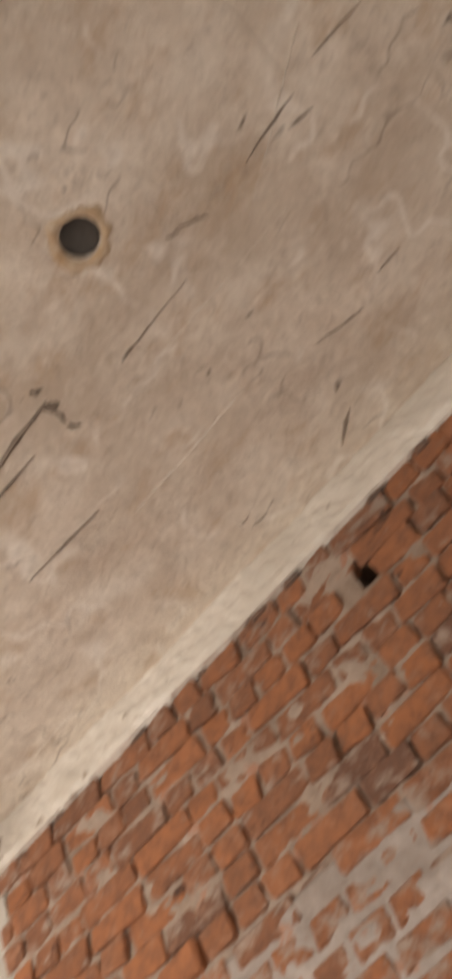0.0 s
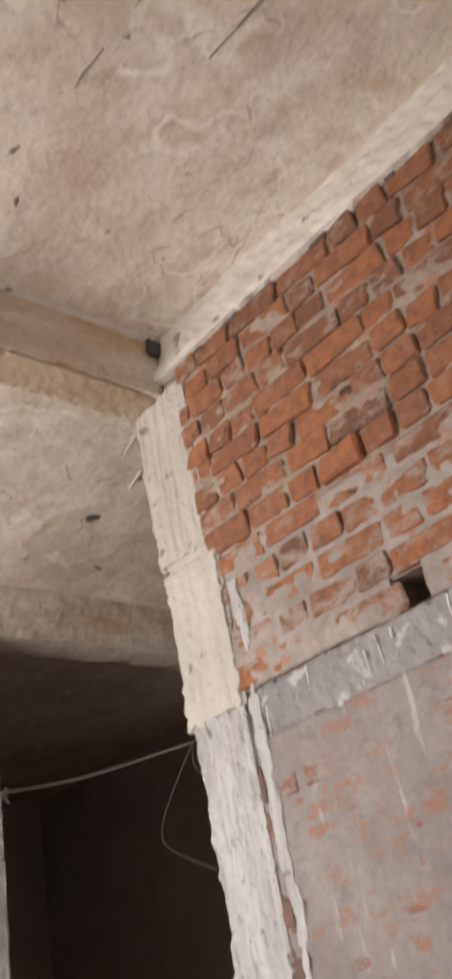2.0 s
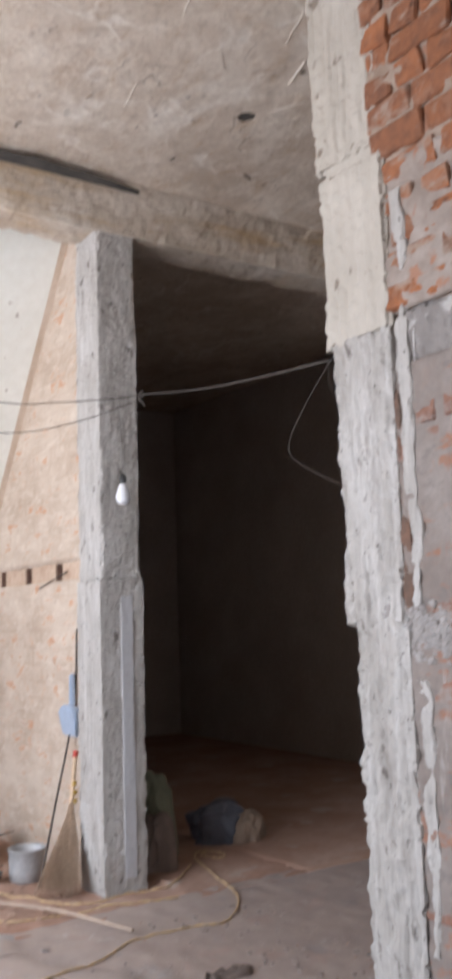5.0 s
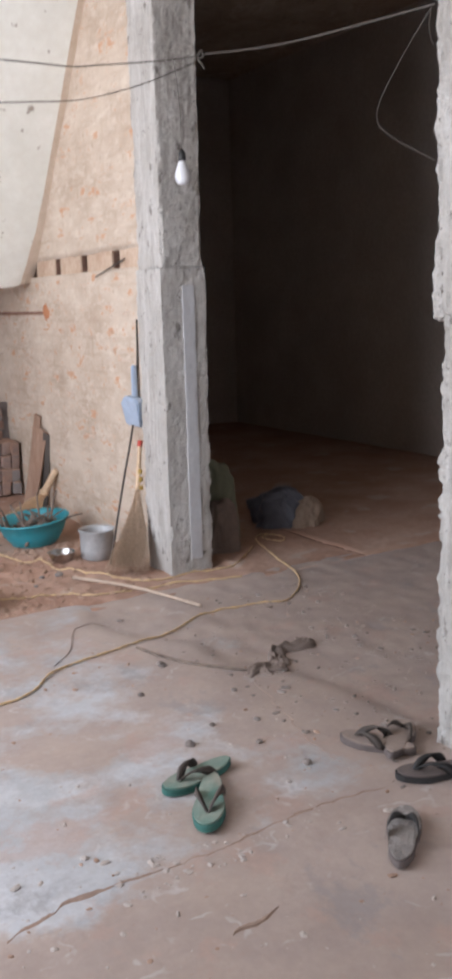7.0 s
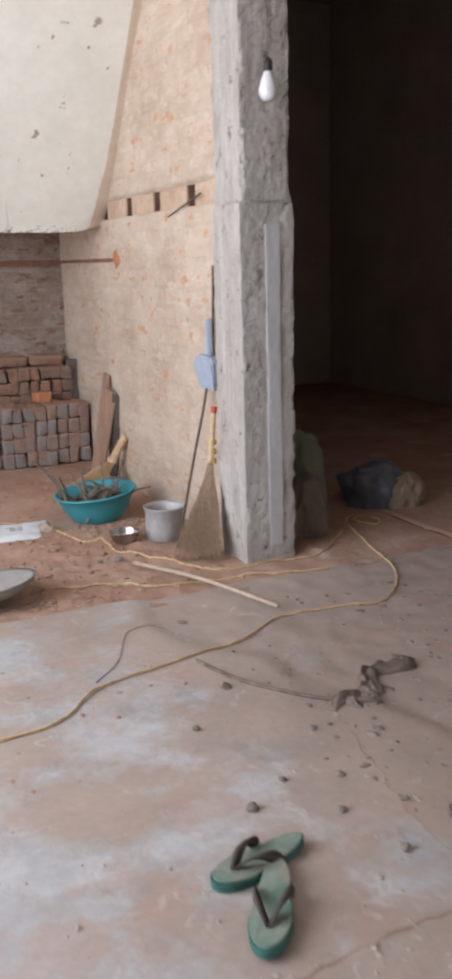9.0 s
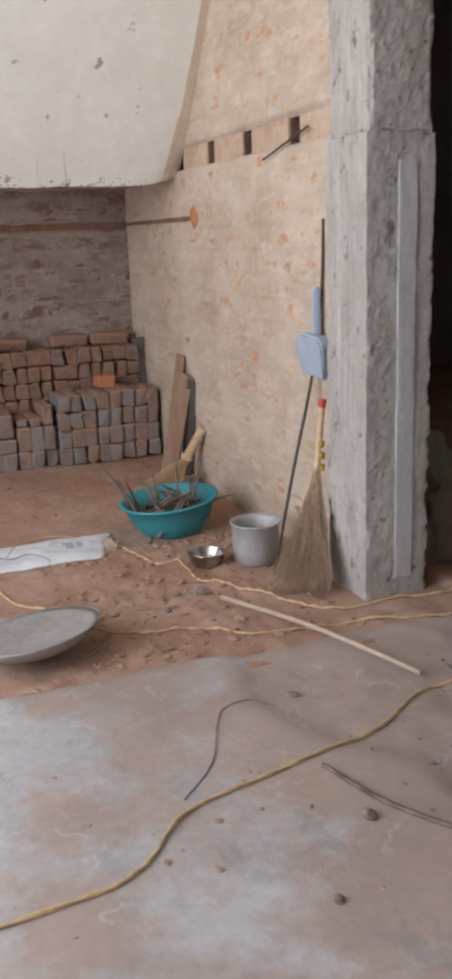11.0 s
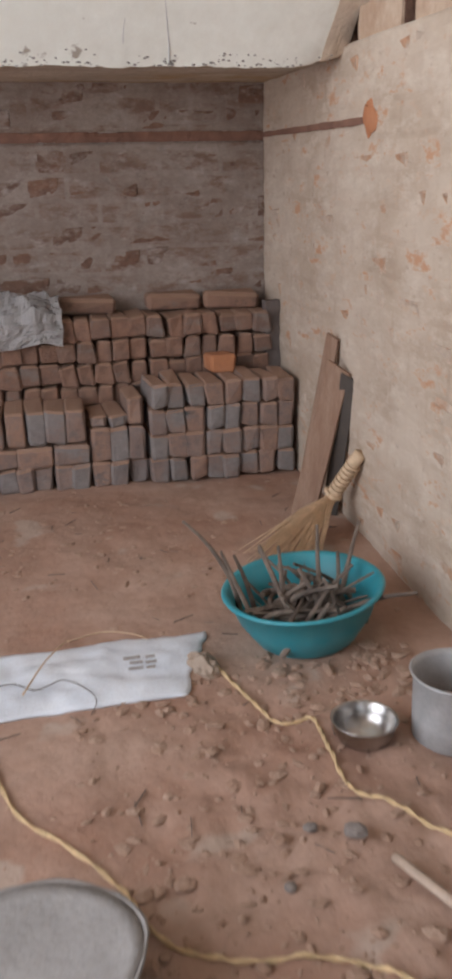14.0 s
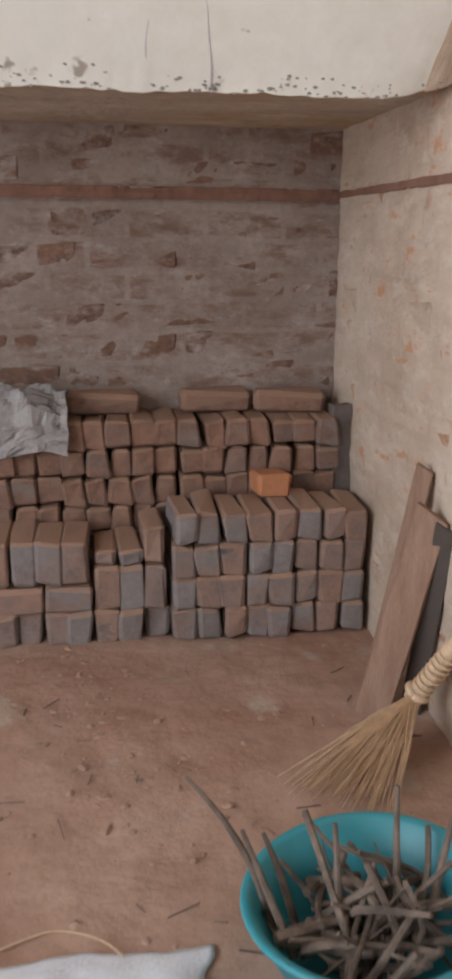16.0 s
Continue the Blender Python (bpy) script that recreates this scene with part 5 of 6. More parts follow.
tagged(link_mesh("gravel", stones(260, (-1.5, -0.3, -2.75, -1.5), 0.008, 23), mat_crumb), "pale cement crumbs scattered over the floor", "gravel", kind="stuff")
rgl = random.Random(8)
litter = bmesh.new()
for _ in range(70):
    x, y, a, ln = rgl.uniform(-1.3, 0.0), rgl.uniform(0.2, 2.1), rgl.uniform(0, 6.28), rgl.uniform(0.015, 0.07)
    t = tube([(x, y, gh(x, y) + 0.003), (x + math.cos(a) * ln, y + math.sin(a) * ln, gh(x, y) + 0.004)], 0.0013, 4)
    me_l = bpy.data.meshes.new("twiglet")
    t.to_mesh(me_l)
    t.free()
    litter.from_mesh(me_l)
    bpy.data.meshes.remove(me_l)
tagged(link_mesh("twig_litter", litter, mat_twig), "thin broken twigs littering the earth", "twigs", kind="stuff")
for i, (x, y, s) in enumerate(((-0.596, -1.052, 0.022), (-0.798, -1.625, 0.02), (-0.765, -1.241, 0.015), (-0.558, -1.598, 0.013), (-0.631, -1.723, 0.014), (-0.686, -1.552, 0.011), (-0.505, -1.380, 0.013), (-0.589, -1.896, 0.018), (-0.525, 0.317, 0.016), (-0.603, 0.184, 0.013), (-0.455, 0.276, 0.025))):
    bm = bmesh.new()
    bmesh.ops.create_icosphere(bm, subdivisions=2, radius=s * 0.75)
    for v in bm.verts:
        v.co = v.co * (1 + 0.5 * noise.noise(v.co * 60 + Vector((i, 0, 0))))
        v.co.z *= 0.65
    ob = tagged(link_mesh("pebble", bm, mat_pebble), "loose grey pebble lying on the floor", "pebble", "pebbles on the floor")
    ob.matrix_world = pose(x, y, on_floor(x, y) + s * 0.3, 0, 0, i * 47)


# ---- footwear ----
def slipper(name, label, x, y, rz, length=0.25, tilt=0.0, sole=None, top=None, strap=None, group="", lift=0.0):
    e = empty(name, x, y, on_floor(x, y) + 0.001 + lift, label, "flip-flop", group)
    e.matrix_world = pose(x, y, on_floor(x, y) + 0.001 + lift, tilt, 0, rz)
    outline = []
    for i in range(36):
        a = 2 * math.pi * i / 36
        t = math.cos(a)
        w = 0.041 + 0.009 * t - 0.008 * math.exp(-((t + 0.15) / 0.35) ** 2)
        outline.append((t * length / 2, math.sin(a) * w * (1 if abs(t) < 0.98 else 1)))
    def layer(z0, z1, k):
        bm = bmesh.new()
        f = lambda px: 0.004 * (px / (length / 2)) ** 2
        lo = [bm.verts.new((px * k, py * k, z0 + f(px))) for px, py in outline]
        hi = [bm.verts.new((px * k, py * k, z1 + f(px))) for px, py in outline]
        bm.faces.new(lo[::-1])
        bm.faces.new(hi)
        for i in range(36):
            bm.faces.new((lo[i], lo[(i + 1) % 36], hi[(i + 1) % 36], hi[i]))
        return bm
    part("sole", layer(0, 0.016, 1.0), sole, e)
    part("insole", layer(0.0165, 0.0205, 0.95), top, e, "dusty insole")
    toe = Vector((length * 0.27, 0, 0.02))
    for s in (1, -1):
        end = Vector((-length * 0.10, s * 0.038, 0.016))
        mid = toe.lerp(end, 0.5) + Vector((-0.005, s * 0.016, 0.056))
        bm = bmesh.new()
        rows = []
        for i in range(9):
            t = i / 8
            p = toe * (1 - t) ** 2 + mid * 2 * t * (1 - t) + end * t * t
            wd = 0.005 + 0.016 * math.sin(math.pi * min(1, t * 0.7 + 0.15))
            rows.append([bm.verts.new(p + Vector((wd, 0, -0.002))), bm.verts.new(p + Vector((wd * 0.3, 0, 0.003))), bm.verts.new(p + Vector((-wd, 0, 0.001))), bm.verts.new(p + Vector((-wd * 0.3, 0, -0.003)))])
        for r, q in zip(rows, rows[1:]):
            for k in range(4):
                bm.faces.new((r[k], r[(k + 1) % 4], q[(k + 1) % 4], q[k]))
        bm.faces.new(rows[0][::-1])
        bm.faces.new(rows[-1])
        part("strap", bm, strap, e, "dark strap", True)
    part("toe_post", tube([toe + Vector((0, 0, -0.004)), toe + Vector((0, 0, 0.006))], 0.0035, 6), strap, e)
    return e


slipper("flip_flop", "green rubber flip-flop dusty with earth", -0.876, -1.808, 14 + 180, 0.235, 0, mat_rubber, mat_insole, mat_strap, "pair of green flip-flops")
slipper("flip_flop", "green rubber flip-flop overlapping its pair", -0.915, -1.94, 57 + 180, 0.265, 4, mat_rubber, mat_insole, mat_strap, "pair of green flip-flops", 0.004)
mat_grey_rubber = plain("grey_rubber", (0.16, 0.13, 0.12), 0.8, 0, 0.7, 18)
mat_grey_insole = plain("dusty_grey_insole", (0.34, 0.27, 0.23), 0.9, 0, 0.7, 14)
slipper("flip_flop", "dusty brown flip-flop on worn cement", -0.376, -1.931, 120, 0.22, 0, mat_grey_rubber, mat_grey_insole, mat_strap, "worn brown flip-flops")
slipper("flip_flop", "dusty brown flip-flop lying beside its pair", -0.315, -1.947, 38, 0.22, 3, mat_grey_rubber, mat_grey_insole, mat_strap, "worn brown flip-flops", 0.004)
slipper("flip_flop", "dark slate rubber flip-flop", -0.625, -2.317, 45, 0.24, 0, mat_grey_rubber, mat_band, mat_black, "dark slippers")
slipper("flip_flop", "dark slate rubber flip-flop by the wall", -0.342, -2.137, 160, 0.24, 0, mat_black, mat_grey_rubber, mat_black, "dark slippers")

# ---- dark room ----
bag = ragged_heap("plastic_bag", 0.95, 0.52, 0.17, 0.13, 0.20, -30, mat_bag, "crumpled dark blue plastic bag on earth", "bag", 3.0)
ragged_heap("paper_scrap", 1.10, 0.44, 0.13, 0.09, 0.14, 40, mat_insole_paper, "crumpled brown paper beside the bag", "paper", 7.0, 0.3)
mat_green = plain("olive_sacking", (0.25, 0.26, 0.18), 0.9, 0, 0.7, 8)
ragged_heap("filled_sack", 0.50, 0.44, 0.13, 0.12, 0.43, 20, mat_green, "olive sack standing behind the column", "sack", 9.0, 0.28)
ragged_heap("filled_sack", 0.40, 0.22, 0.10, 0.09, 0.26, 0, mat_rag, "brown slumped sack on earth behind the column", "sack", 5.0, 0.3)
cable("yellow_cable", [(0.60, 0.15), (0.66, 0.30), (0.74, 0.36), (0.80, 0.25), (0.74, 0.18), (0.70, 0.3), (0.78, 0.33)], 0.0026, mat_cord, "tangled yellow cable on earth in the dark opening")


# ---- bricks, last ----
def brick_mesh(name, lx, ly, lz, mat, seed, bevel=0.007):
    """A fired brick centred on its origin with worn arrises."""
    rg = random.Random(seed)
    bm = box(-lx / 2, lx / 2, -ly / 2, ly / 2, -lz / 2, lz / 2)
    for v in bm.verts:
        v.co += Vector([rg.uniform(-1, 1) * 0.008 for _ in range(3)])
    bmesh.ops.bevel(bm, geom=bm.edges[:], offset=bevel, segments=1, affect="EDGES")
    for v in bm.verts:
        v.co += Vector([rg.uniform(-1, 1) * 0.0032 for _ in range(3)])
    bmesh.ops.recalc_face_normals(bm, faces=bm.faces[:])
    me = bpy.data.meshes.new(name)
    bm.to_mesh(me)
    bm.free()
    me.materials.append(mat)
    return me


def piece(me, parent, loc, rot=(0, 0, 0), scale=(1, 1, 1)):
    ob = bpy.data.objects.new("brick", me)
    scene.collection.objects.link(ob)
    ob.parent = parent
    ob.matrix_basis = Matrix.LocRotScale(loc, Euler(rot), scale)
    return ob


def course_bricks(parent, axis, start, end, z0, z1, pitch, face, depth, mat, seed, keep=1.0, skip=(), out=0.004, joint=0.012):
    """Courses of stretchers and headers along x or y; face is the plane they show on."""
    rg = random.Random(seed)
    kinds = {}
    for k, ln in (("s", 0.222), ("h", 0.106), ("q", 0.16)):
        dims = (depth, ln, pitch - joint) if axis == "y" else (ln, depth, pitch - joint)
        kinds[k] = (ln, [brick_mesh("brick", *dims, mat, seed * 10 + i + len(k + str(ln))) for i in range(6)])
    n = int(round((z1 - z0) / pitch))
    for c in range(n):
        zc = z0 + (c + 0.5) * pitch
        u = start + rg.uniform(-0.11, 0.0)
        while u < end:
            k = ("h" if rg.random() < 0.78 else "s") if c % 2 else ("s" if rg.random() < 0.5 else "h")
            if rg.random() < 0.1:
                k = "q"
            ln, mes = kinds[k]
            lo, hi = max(u, start), min(u + ln, end)
            mid, sc = (lo + hi) / 2, (hi - lo) / ln
            u += ln + joint * rg.uniform(0.7, 1.5)
            if sc < 0.25 or rg.random() > keep or any(a < mid < b and e < zc < f for a, b, e, f in skip):
                continue
            dz = rg.uniform(-0.003, 0.003)
            f0 = face + rg.uniform(-out, out)
            sz = 1.0
            if axis == "y":
                piece(rg.choice(mes), parent, (f0, mid, zc + dz), (rg.uniform(-0.022, 0.022), rg.uniform(-0.006, 0.006), rg.uniform(-0.006, 0.006)), (1, sc, sz))
            else:
                piece(rg.choice(mes), parent, (mid, f0, zc + dz), (rg.uniform(-0.012, 0.012), rg.uniform(-0.02, 0.02), rg.uniform(-0.012, 0.012)), (sc, 1, sz))


def coat(x0, x1, y0, y1, z0, z1, face, mat, parent, label, seed, amp=0.0035, step=0.022, level=0.0, holes=(), pads=()):
    """A skim of slurry, uneven enough for the bricks to show through. face: 'x' or 'y', the way it looks (towards minus)."""
    a0, a1 = (y0, y1) if face == "x" else (x0, x1)
    n, m = int((a1 - a0) / step), int((z1 - z0) / step)
    off = Vector((seed * 3.7, seed * 1.9, seed))
    bm = bmesh.new()
    g = []
    for i in range(n + 1):
        g.append([])
        for j in range(m + 1):
            u, z = a0 + (a1 - a0) * i / n, z0 + (z1 - z0) * j / m
            q = Vector((u * 1.0, 0, z * 1.7)) + off
            d = amp * (1.3 * noise.noise(q * 6) + 1.0 * noise.noise(q * 15) + 0.6 * noise.noise(q * 37)) + level + sum(k * math.exp(-((u - pu) / su) ** 2 - ((z - pz) / sz) ** 2) for pu, pz, su, sz, k in pads)
            g[i].append(bm.verts.new((x0 - d, u, z) if face == "x" else (u, y0 - d, z)))
    for i in range(n):
        for j in range(m):
            u, z = a0 + (a1 - a0) * (i + 0.5) / n, z0 + (z1 - z0) * (j + 0.5) / m
            if not any(p < u < q and r < z < s for p, q, r, s in holes):
                bm.faces.new((g[i][j], g[i + 1][j], g[i + 1][j + 1], g[i][j + 1]))
    back = (Vector((0.008, 0, 0)) if face == "x" else Vector((0, 0.008, 0)))
    ring = [g[i][0] for i in range(n + 1)] + [g[n][j] for j in range(1, m + 1)] + [g[i][m] for i in range(n - 1, -1, -1)] + [g[0][j] for j in range(m - 1, 0, -1)]
    low = [bm.verts.new(v.co + back) for v in ring]
    for k in range(len(ring)):
        j = (k + 1) % len(ring)
        bm.faces.new((ring[k], low[k], low[j], ring[j]))
    return part("slurry_coat", bm, mat, parent, label, True)


# bare red brick above the lintel band
HOLES = [(-2.92, -2.74, 1.98, 2.09), (-3.82, -3.69, 2.95, 3.04)]
mat_brick_low = brick_material("mortar_stained_brick", 0.455, 13)
course_bricks(wall_brick, "y", -4.8, -2.155, 1.985, 2.425, 0.0885, -0.196, 0.032, mat_brick_low, 21, 1.0, HOLES, 0.004, 0.018)
course_bricks(wall_brick, "y", -4.8, -2.15, 2.42, 2.51, 0.0885, -0.204, 0.040, mat_brick, 22, 1.0, HOLES, 0.003)
course_bricks(wall_brick, "y", -4.8, -2.13, 2.51, 3.17, 0.083, -0.197, 0.034, mat_brick, 23, 1.0, HOLES, 0.005, 0.010)
mat_smear = surface("squeezed_mortar", (0.26, 0.19, 0.14), (0.40, 0.315, 0.25), (0.17, 0.115, 0.085), 7, 36, 0.95, relief=0.010, spots=((0.33, 0.17, 0.11), 12, 0.62))
mat_smear_low = surface("grey_squeezed_mortar", (0.27, 0.22, 0.185), (0.39, 0.335, 0.295), (0.18, 0.14, 0.115), 7, 36, 0.95, relief=0.010, spots=((0.33, 0.18, 0.12), 12, 0.64))
coat(-0.209, 0, -4.8, -2.15, 1.985, 2.40, "x", mat_smear_low, wall_brick, "mortar squeezed out over the joints", 5, 0.009, 0.012, -0.0005, [(-2.885, -2.775, 1.9, 2.078)], [(-2.2, 2.08, 0.25, 0.09, 0.006), (-3.1, 2.03, 0.2, 0.06, 0.007), (-2.5, 2.02, 0.25, 0.045, 0.007), (-2.45, 2.20, 0.08, 0.03, 0.005)])
coat(-0.2095, 0, -4.8, -2.14, 2.40, 3.16, "x", mat_smear, wall_brick, "mortar squeezed out over the joints", 6, 0.010, 0.012, -0.0055, [(-3.795, -3.712, 2.945, 3.045)], [(-3.08, 2.80, 0.16, 0.04, 0.013), (-2.62, 2.88, 0.05, 0.03, 0.009), (-3.6, 2.7, 0.1, 0.05, 0.009)])
# slurry-coated lower part, bricks showing through in places
mat_slurry, nt, b = material("grey_cement_slurry", 0.94)
col = mix(nt, noise_fac(nt, 3.5, 8, 0.7, (1, 1, 0.8), 0.38, 0.62), (0.245, 0.202, 0.175), (0.34, 0.295, 0.264))
col = mix(nt, maths(nt, "MULTIPLY", noise_fac(nt, 9, 7, 0.72, (1, 1, 1.5), 0.54, 0.64), 0.7), col, (0.19, 0.17, 0.16))
col = mix(nt, maths(nt, "MULTIPLY", noise_fac(nt, 7, 7, 0.7, (1, 1, 1.2), 0.56, 0.66), 0.55), col, (0.34, 0.235, 0.185))
col = brick_ghost(nt, col, 1, (0.36, 0.165, 0.095), 0.9, 0.53, 0.60)
col = mix(nt, maths(nt, "MULTIPLY", noise_fac(nt, 22, 4, 0.55, (1, 1, 0.14), 0.62, 0.70), 0.75), col, (0.56, 0.53, 0.50))
col = mix(nt, maths(nt, "MULTIPLY", noise_fac(nt, 50, 6, 0.7), 0.4), col, (0.20, 0.175, 0.16))
nt.links.new(col, b.inputs["Base Color"])
bump(nt, b, noise_fac(nt, 22, 9, 0.75), 0.010, 0.5)
coat(-0.209, 0, -4.8, -2.192, 0.0, 1.84, "x", mat_slurry, wall_brick, "grey cement slurry coat", 7, 0.006, 0.013, 0.0056)
mat_brick_mid = brick_material("half_covered_brick", 0.47, 16, (0.32, 0.155, 0.10), (0.22, 0.125, 0.095), (0.31, 0.265, 0.235))
course_bricks(wall_brick, "y", -3.7, -2.16, 0.25, 1.83, 0.0885, -0.1965, 0.028, mat_brick_mid, 24, 0.8, (), 0.0042, 0.016)
# Dark blocks paint the shade of open gaps, with some brick brown mixed in.
mat_gap_shade = surface("painted_gap_shade", (0.10, 0.075, 0.06), (0.22, 0.12, 0.08), (0.06, 0.05, 0.04), 9, 40, 0.95, relief=0.008)
joint = rough_box(-0.2165, -0.2, -2.214, -2.178, 1.17, 1.80, 0.010, 0.005, 0.006, 35)
for v in joint.verts:
    v.co.y += 0.016 * noise.noise(Vector((5, v.co.y * 20, v.co.z * 7))) + (0.014 if v.co.y < -2.196 else -0.004) * (v.co.z - 1.5)
part("gap_shade_block", joint, mat_gap_shade, wall_brick, "dark strip painting the shaded joint beside the column")
for z0, z1, w, sd in ((1.20, 1.96, 0.044, 17), (1.94, 2.32, 0.040, 37), (0.35, 1.02, 0.040, 36)):
    bm = rough_box(-0.2225 if z0 == 1.20 else -0.2175, -0.2, -2.232 - w / 2, -2.232 + w / 2, z0, z1, 0.008, 0.004, 0.008, sd)
    for v in bm.verts:
        side = 1 if v.co.y > -2.232 else -1
        v.co.y += 0.014 * noise.noise(Vector((sd, 0, v.co.z * 4))) + side * 0.012 * noise.noise(Vector((sd, side * 3, v.co.z * 16))) - side * w * 0.3 * (v.co.z < z0 + 0.25) * (1 - (v.co.z - z0) / 0.25)
    part("plaster_strip", bm, mat_column, wall_brick, "white cement drip line")
# Solid dark pieces stand in for shadowed gaps along the brick top.
gaps = random.Random(63)
for k in range(9):
    y, ln = -2.3 - 0.27 * k + gaps.uniform(-0.08, 0.08), gaps.uniform(0.03, 0.09)
    part("gap_shade_block", rough_box(-0.2215, -0.2, y, y + ln, 3.152, 3.172, 0.012, 0.005, 0.006, 40 + k), mat_gap_shade, wall_brick, "dark block painting the shaded gap under the wall-head beam")
mat_rubble = surface("crumbled_mortar", (0.27, 0.25, 0.235), (0.42, 0.395, 0.375), (0.17, 0.155, 0.145), 12, 60, 0.95, relief=0.006)
rubble = bmesh.new()
rg = random.Random(31)
for _ in range(750):
    y = -2.10 - abs(rg.gauss(0, 0.24))
    z = 1.165 + 0.16 * (y + 2.1) + rg.gauss(0, 0.030)
    s = rg.uniform(0.003, 0.012) * rg.uniform(0.5, 1.2)
    for v in bmesh.ops.create_icosphere(rubble, subdivisions=1, radius=s)["verts"]:
        v.co = Vector((-0.2125, y, z)) + Vector((v.co.x * 0.7, v.co.y * 1.4, v.co.z)) * rg.uniform(0.75, 1.25)
tagged(part("mortar_rubble", rubble, mat_rubble, wall_brick, "rough squeezed-out mortar"), kind="stuff")

# slurry-washed wall beside the stair
mat_wash, nt, b = material("ochre_cement_wash", 0.93)
col = mix(nt, noise_fac(nt, 2.6, 8, 0.65, (1, 1, 1.6), 0.36, 0.64), (0.42, 0.325, 0.245), (0.56, 0.465, 0.375))
col = mix(nt, maths(nt, "MULTIPLY", noise_fac(nt, 9, 7, 0.7, (1, 1, 2.4), 0.50, 0.66), 0.6), col, (0.66, 0.58, 0.49))
col = mix(nt, maths(nt, "MULTIPLY", noise_fac(nt, 13, 5, 0.6, (1, 1, 2.2), 0.60, 0.68), 0.5), col, (0.53, 0.36, 0.25))
col = brick_ghost(nt, col, 1, (0.63, 0.55, 0.455), 0.35, 0.40, 0.60)
col = brick_ghost(nt, col, 1, (0.50, 0.26, 0.14), 0.85, 0.565, 0.64)
col = mix(nt, maths(nt, "MULTIPLY", noise_fac(nt, 20, 5, 0.6, (1, 1, 1.5), 0.62, 0.72), 0.6), col, (0.34, 0.25, 0.19))
nt.links.new(col, b.inputs["Base Color"])
bump(nt, b, noise_fac(nt, 26, 6, 0.65, (1, 1, 1.8)), 0.004, 0.45)
course_bricks(wall_right, "y", 0.26, 2.69, -0.04, 1.375, 0.0885, 0.074, 0.026, mat_brick_pale, 25, 1.0, (), 0.002, 0.012)
coat(0.0625, 0, 0.25, 2.69, -0.06, 1.398, "x", mat_wash, wall_right, "pale ochre slurry wash", 8, 0.003, 0.016, 0.0076)
coat(0.066, 0, 0.25, 2.69, 1.487, 3.36, "x", mat_wash, wall_right, "pale ochre slurry wash", 9, 0.003, 0.04)
mat_socket = surface("raw_socket_brick", (0.46, 0.33, 0.235), (0.58, 0.46, 0.355), (0.32, 0.19, 0.12), 9, 30, 0.94, relief=0.006)
for y0, y1 in ((0.26, 0.562), (0.636, 0.972), (1.046, 1.352), (1.426, 1.737), (1.811, 1.88)):
    bm = rough_box(0.063, 0.08, y0 + 0.006, y1 - 0.006, 1.396, 1.489, 0.025, 0.003, 0.006, y0)
    part("socket_block", bm, mat_socket, wall_right, "brick between putlog sockets")
peg = tagged(link_mesh("wooden_peg", tube([(0.045, 0.46, 1.44), (0.04, 0.62, 1.405), (0.035, 0.80, 1.365)], 0.0045, 6, 0.7), mat_strap), "short dark stick poked in a wall socket", "stick")

# wall behind the stacks, with a cable chase cut along it
mat_back_wash, nt, b = material("grey_back_wash", 0.94)
col = mix(nt, noise_fac(nt, 3.5, 8, 0.7, (1, 1, 1.6), 0.38, 0.62), (0.265, 0.205, 0.17), (0.375, 0.31, 0.27))
col = brick_ghost(nt, col, 0, (0.20, 0.115, 0.08), 0.9, 0.48, 0.61)
col = mix(nt, maths(nt, "MULTIPLY", noise_fac(nt, 9, 7, 0.7, (1, 1, 2), 0.55, 0.66), 0.5), col, (0.46, 0.41, 0.375))
col = mix(nt, maths(nt, "MULTIPLY", noise_fac(nt, 40, 6, 0.7), 0.4), col, (0.18, 0.135, 0.11))
nt.links.new(col, b.inputs["Base Color"])
bump(nt, b, noise_fac(nt, 20, 9, 0.75, (1, 1, 1.5)), 0.010, 0.5)
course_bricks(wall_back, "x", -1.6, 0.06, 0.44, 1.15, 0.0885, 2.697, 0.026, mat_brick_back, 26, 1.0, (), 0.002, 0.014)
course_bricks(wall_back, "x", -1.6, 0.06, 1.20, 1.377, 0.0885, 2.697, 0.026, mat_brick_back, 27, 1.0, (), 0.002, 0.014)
coat(-1.7, 0.066, 2.6855, 0, 0.3, 1.168, "y", mat_back_wash, wall_back, "thin grey slurry skim", 10, 0.0045, 0.016, 0.0050)
coat(-1.7, 0.066, 2.6855, 0, 1.204, 1.40, "y", mat_back_wash, wall_back, "thin grey slurry skim", 11, 0.0045, 0.016, 0.0044)
mat_chase = surface("freshly_cut_brick", (0.46, 0.19, 0.085), (0.52, 0.25, 0.13), (0.3, 0.11, 0.06), 15, 60, 0.95)
mat_chase_dark = surface("dusty_cut_brick", (0.20, 0.105, 0.075), (0.29, 0.15, 0.105), (0.13, 0.07, 0.05), 15, 60, 0.95)
part("cable_chase", rough_box(-1.7, 0.066, 2.692, 2.71, 1.165, 1.207, 0.018, 0.005, 0.008, 18), mat_chase_dark, wall_back, "red cable chase cut into brick")
part("cable_chase", rough_box(0.0465, 0.075, 1.60, 2.685, 1.178, 1.198, 0.03, 0.002, 0.005, 19), mat_chase_dark, wall_right, "red cable chase cut into brick")
end = bmesh.new()
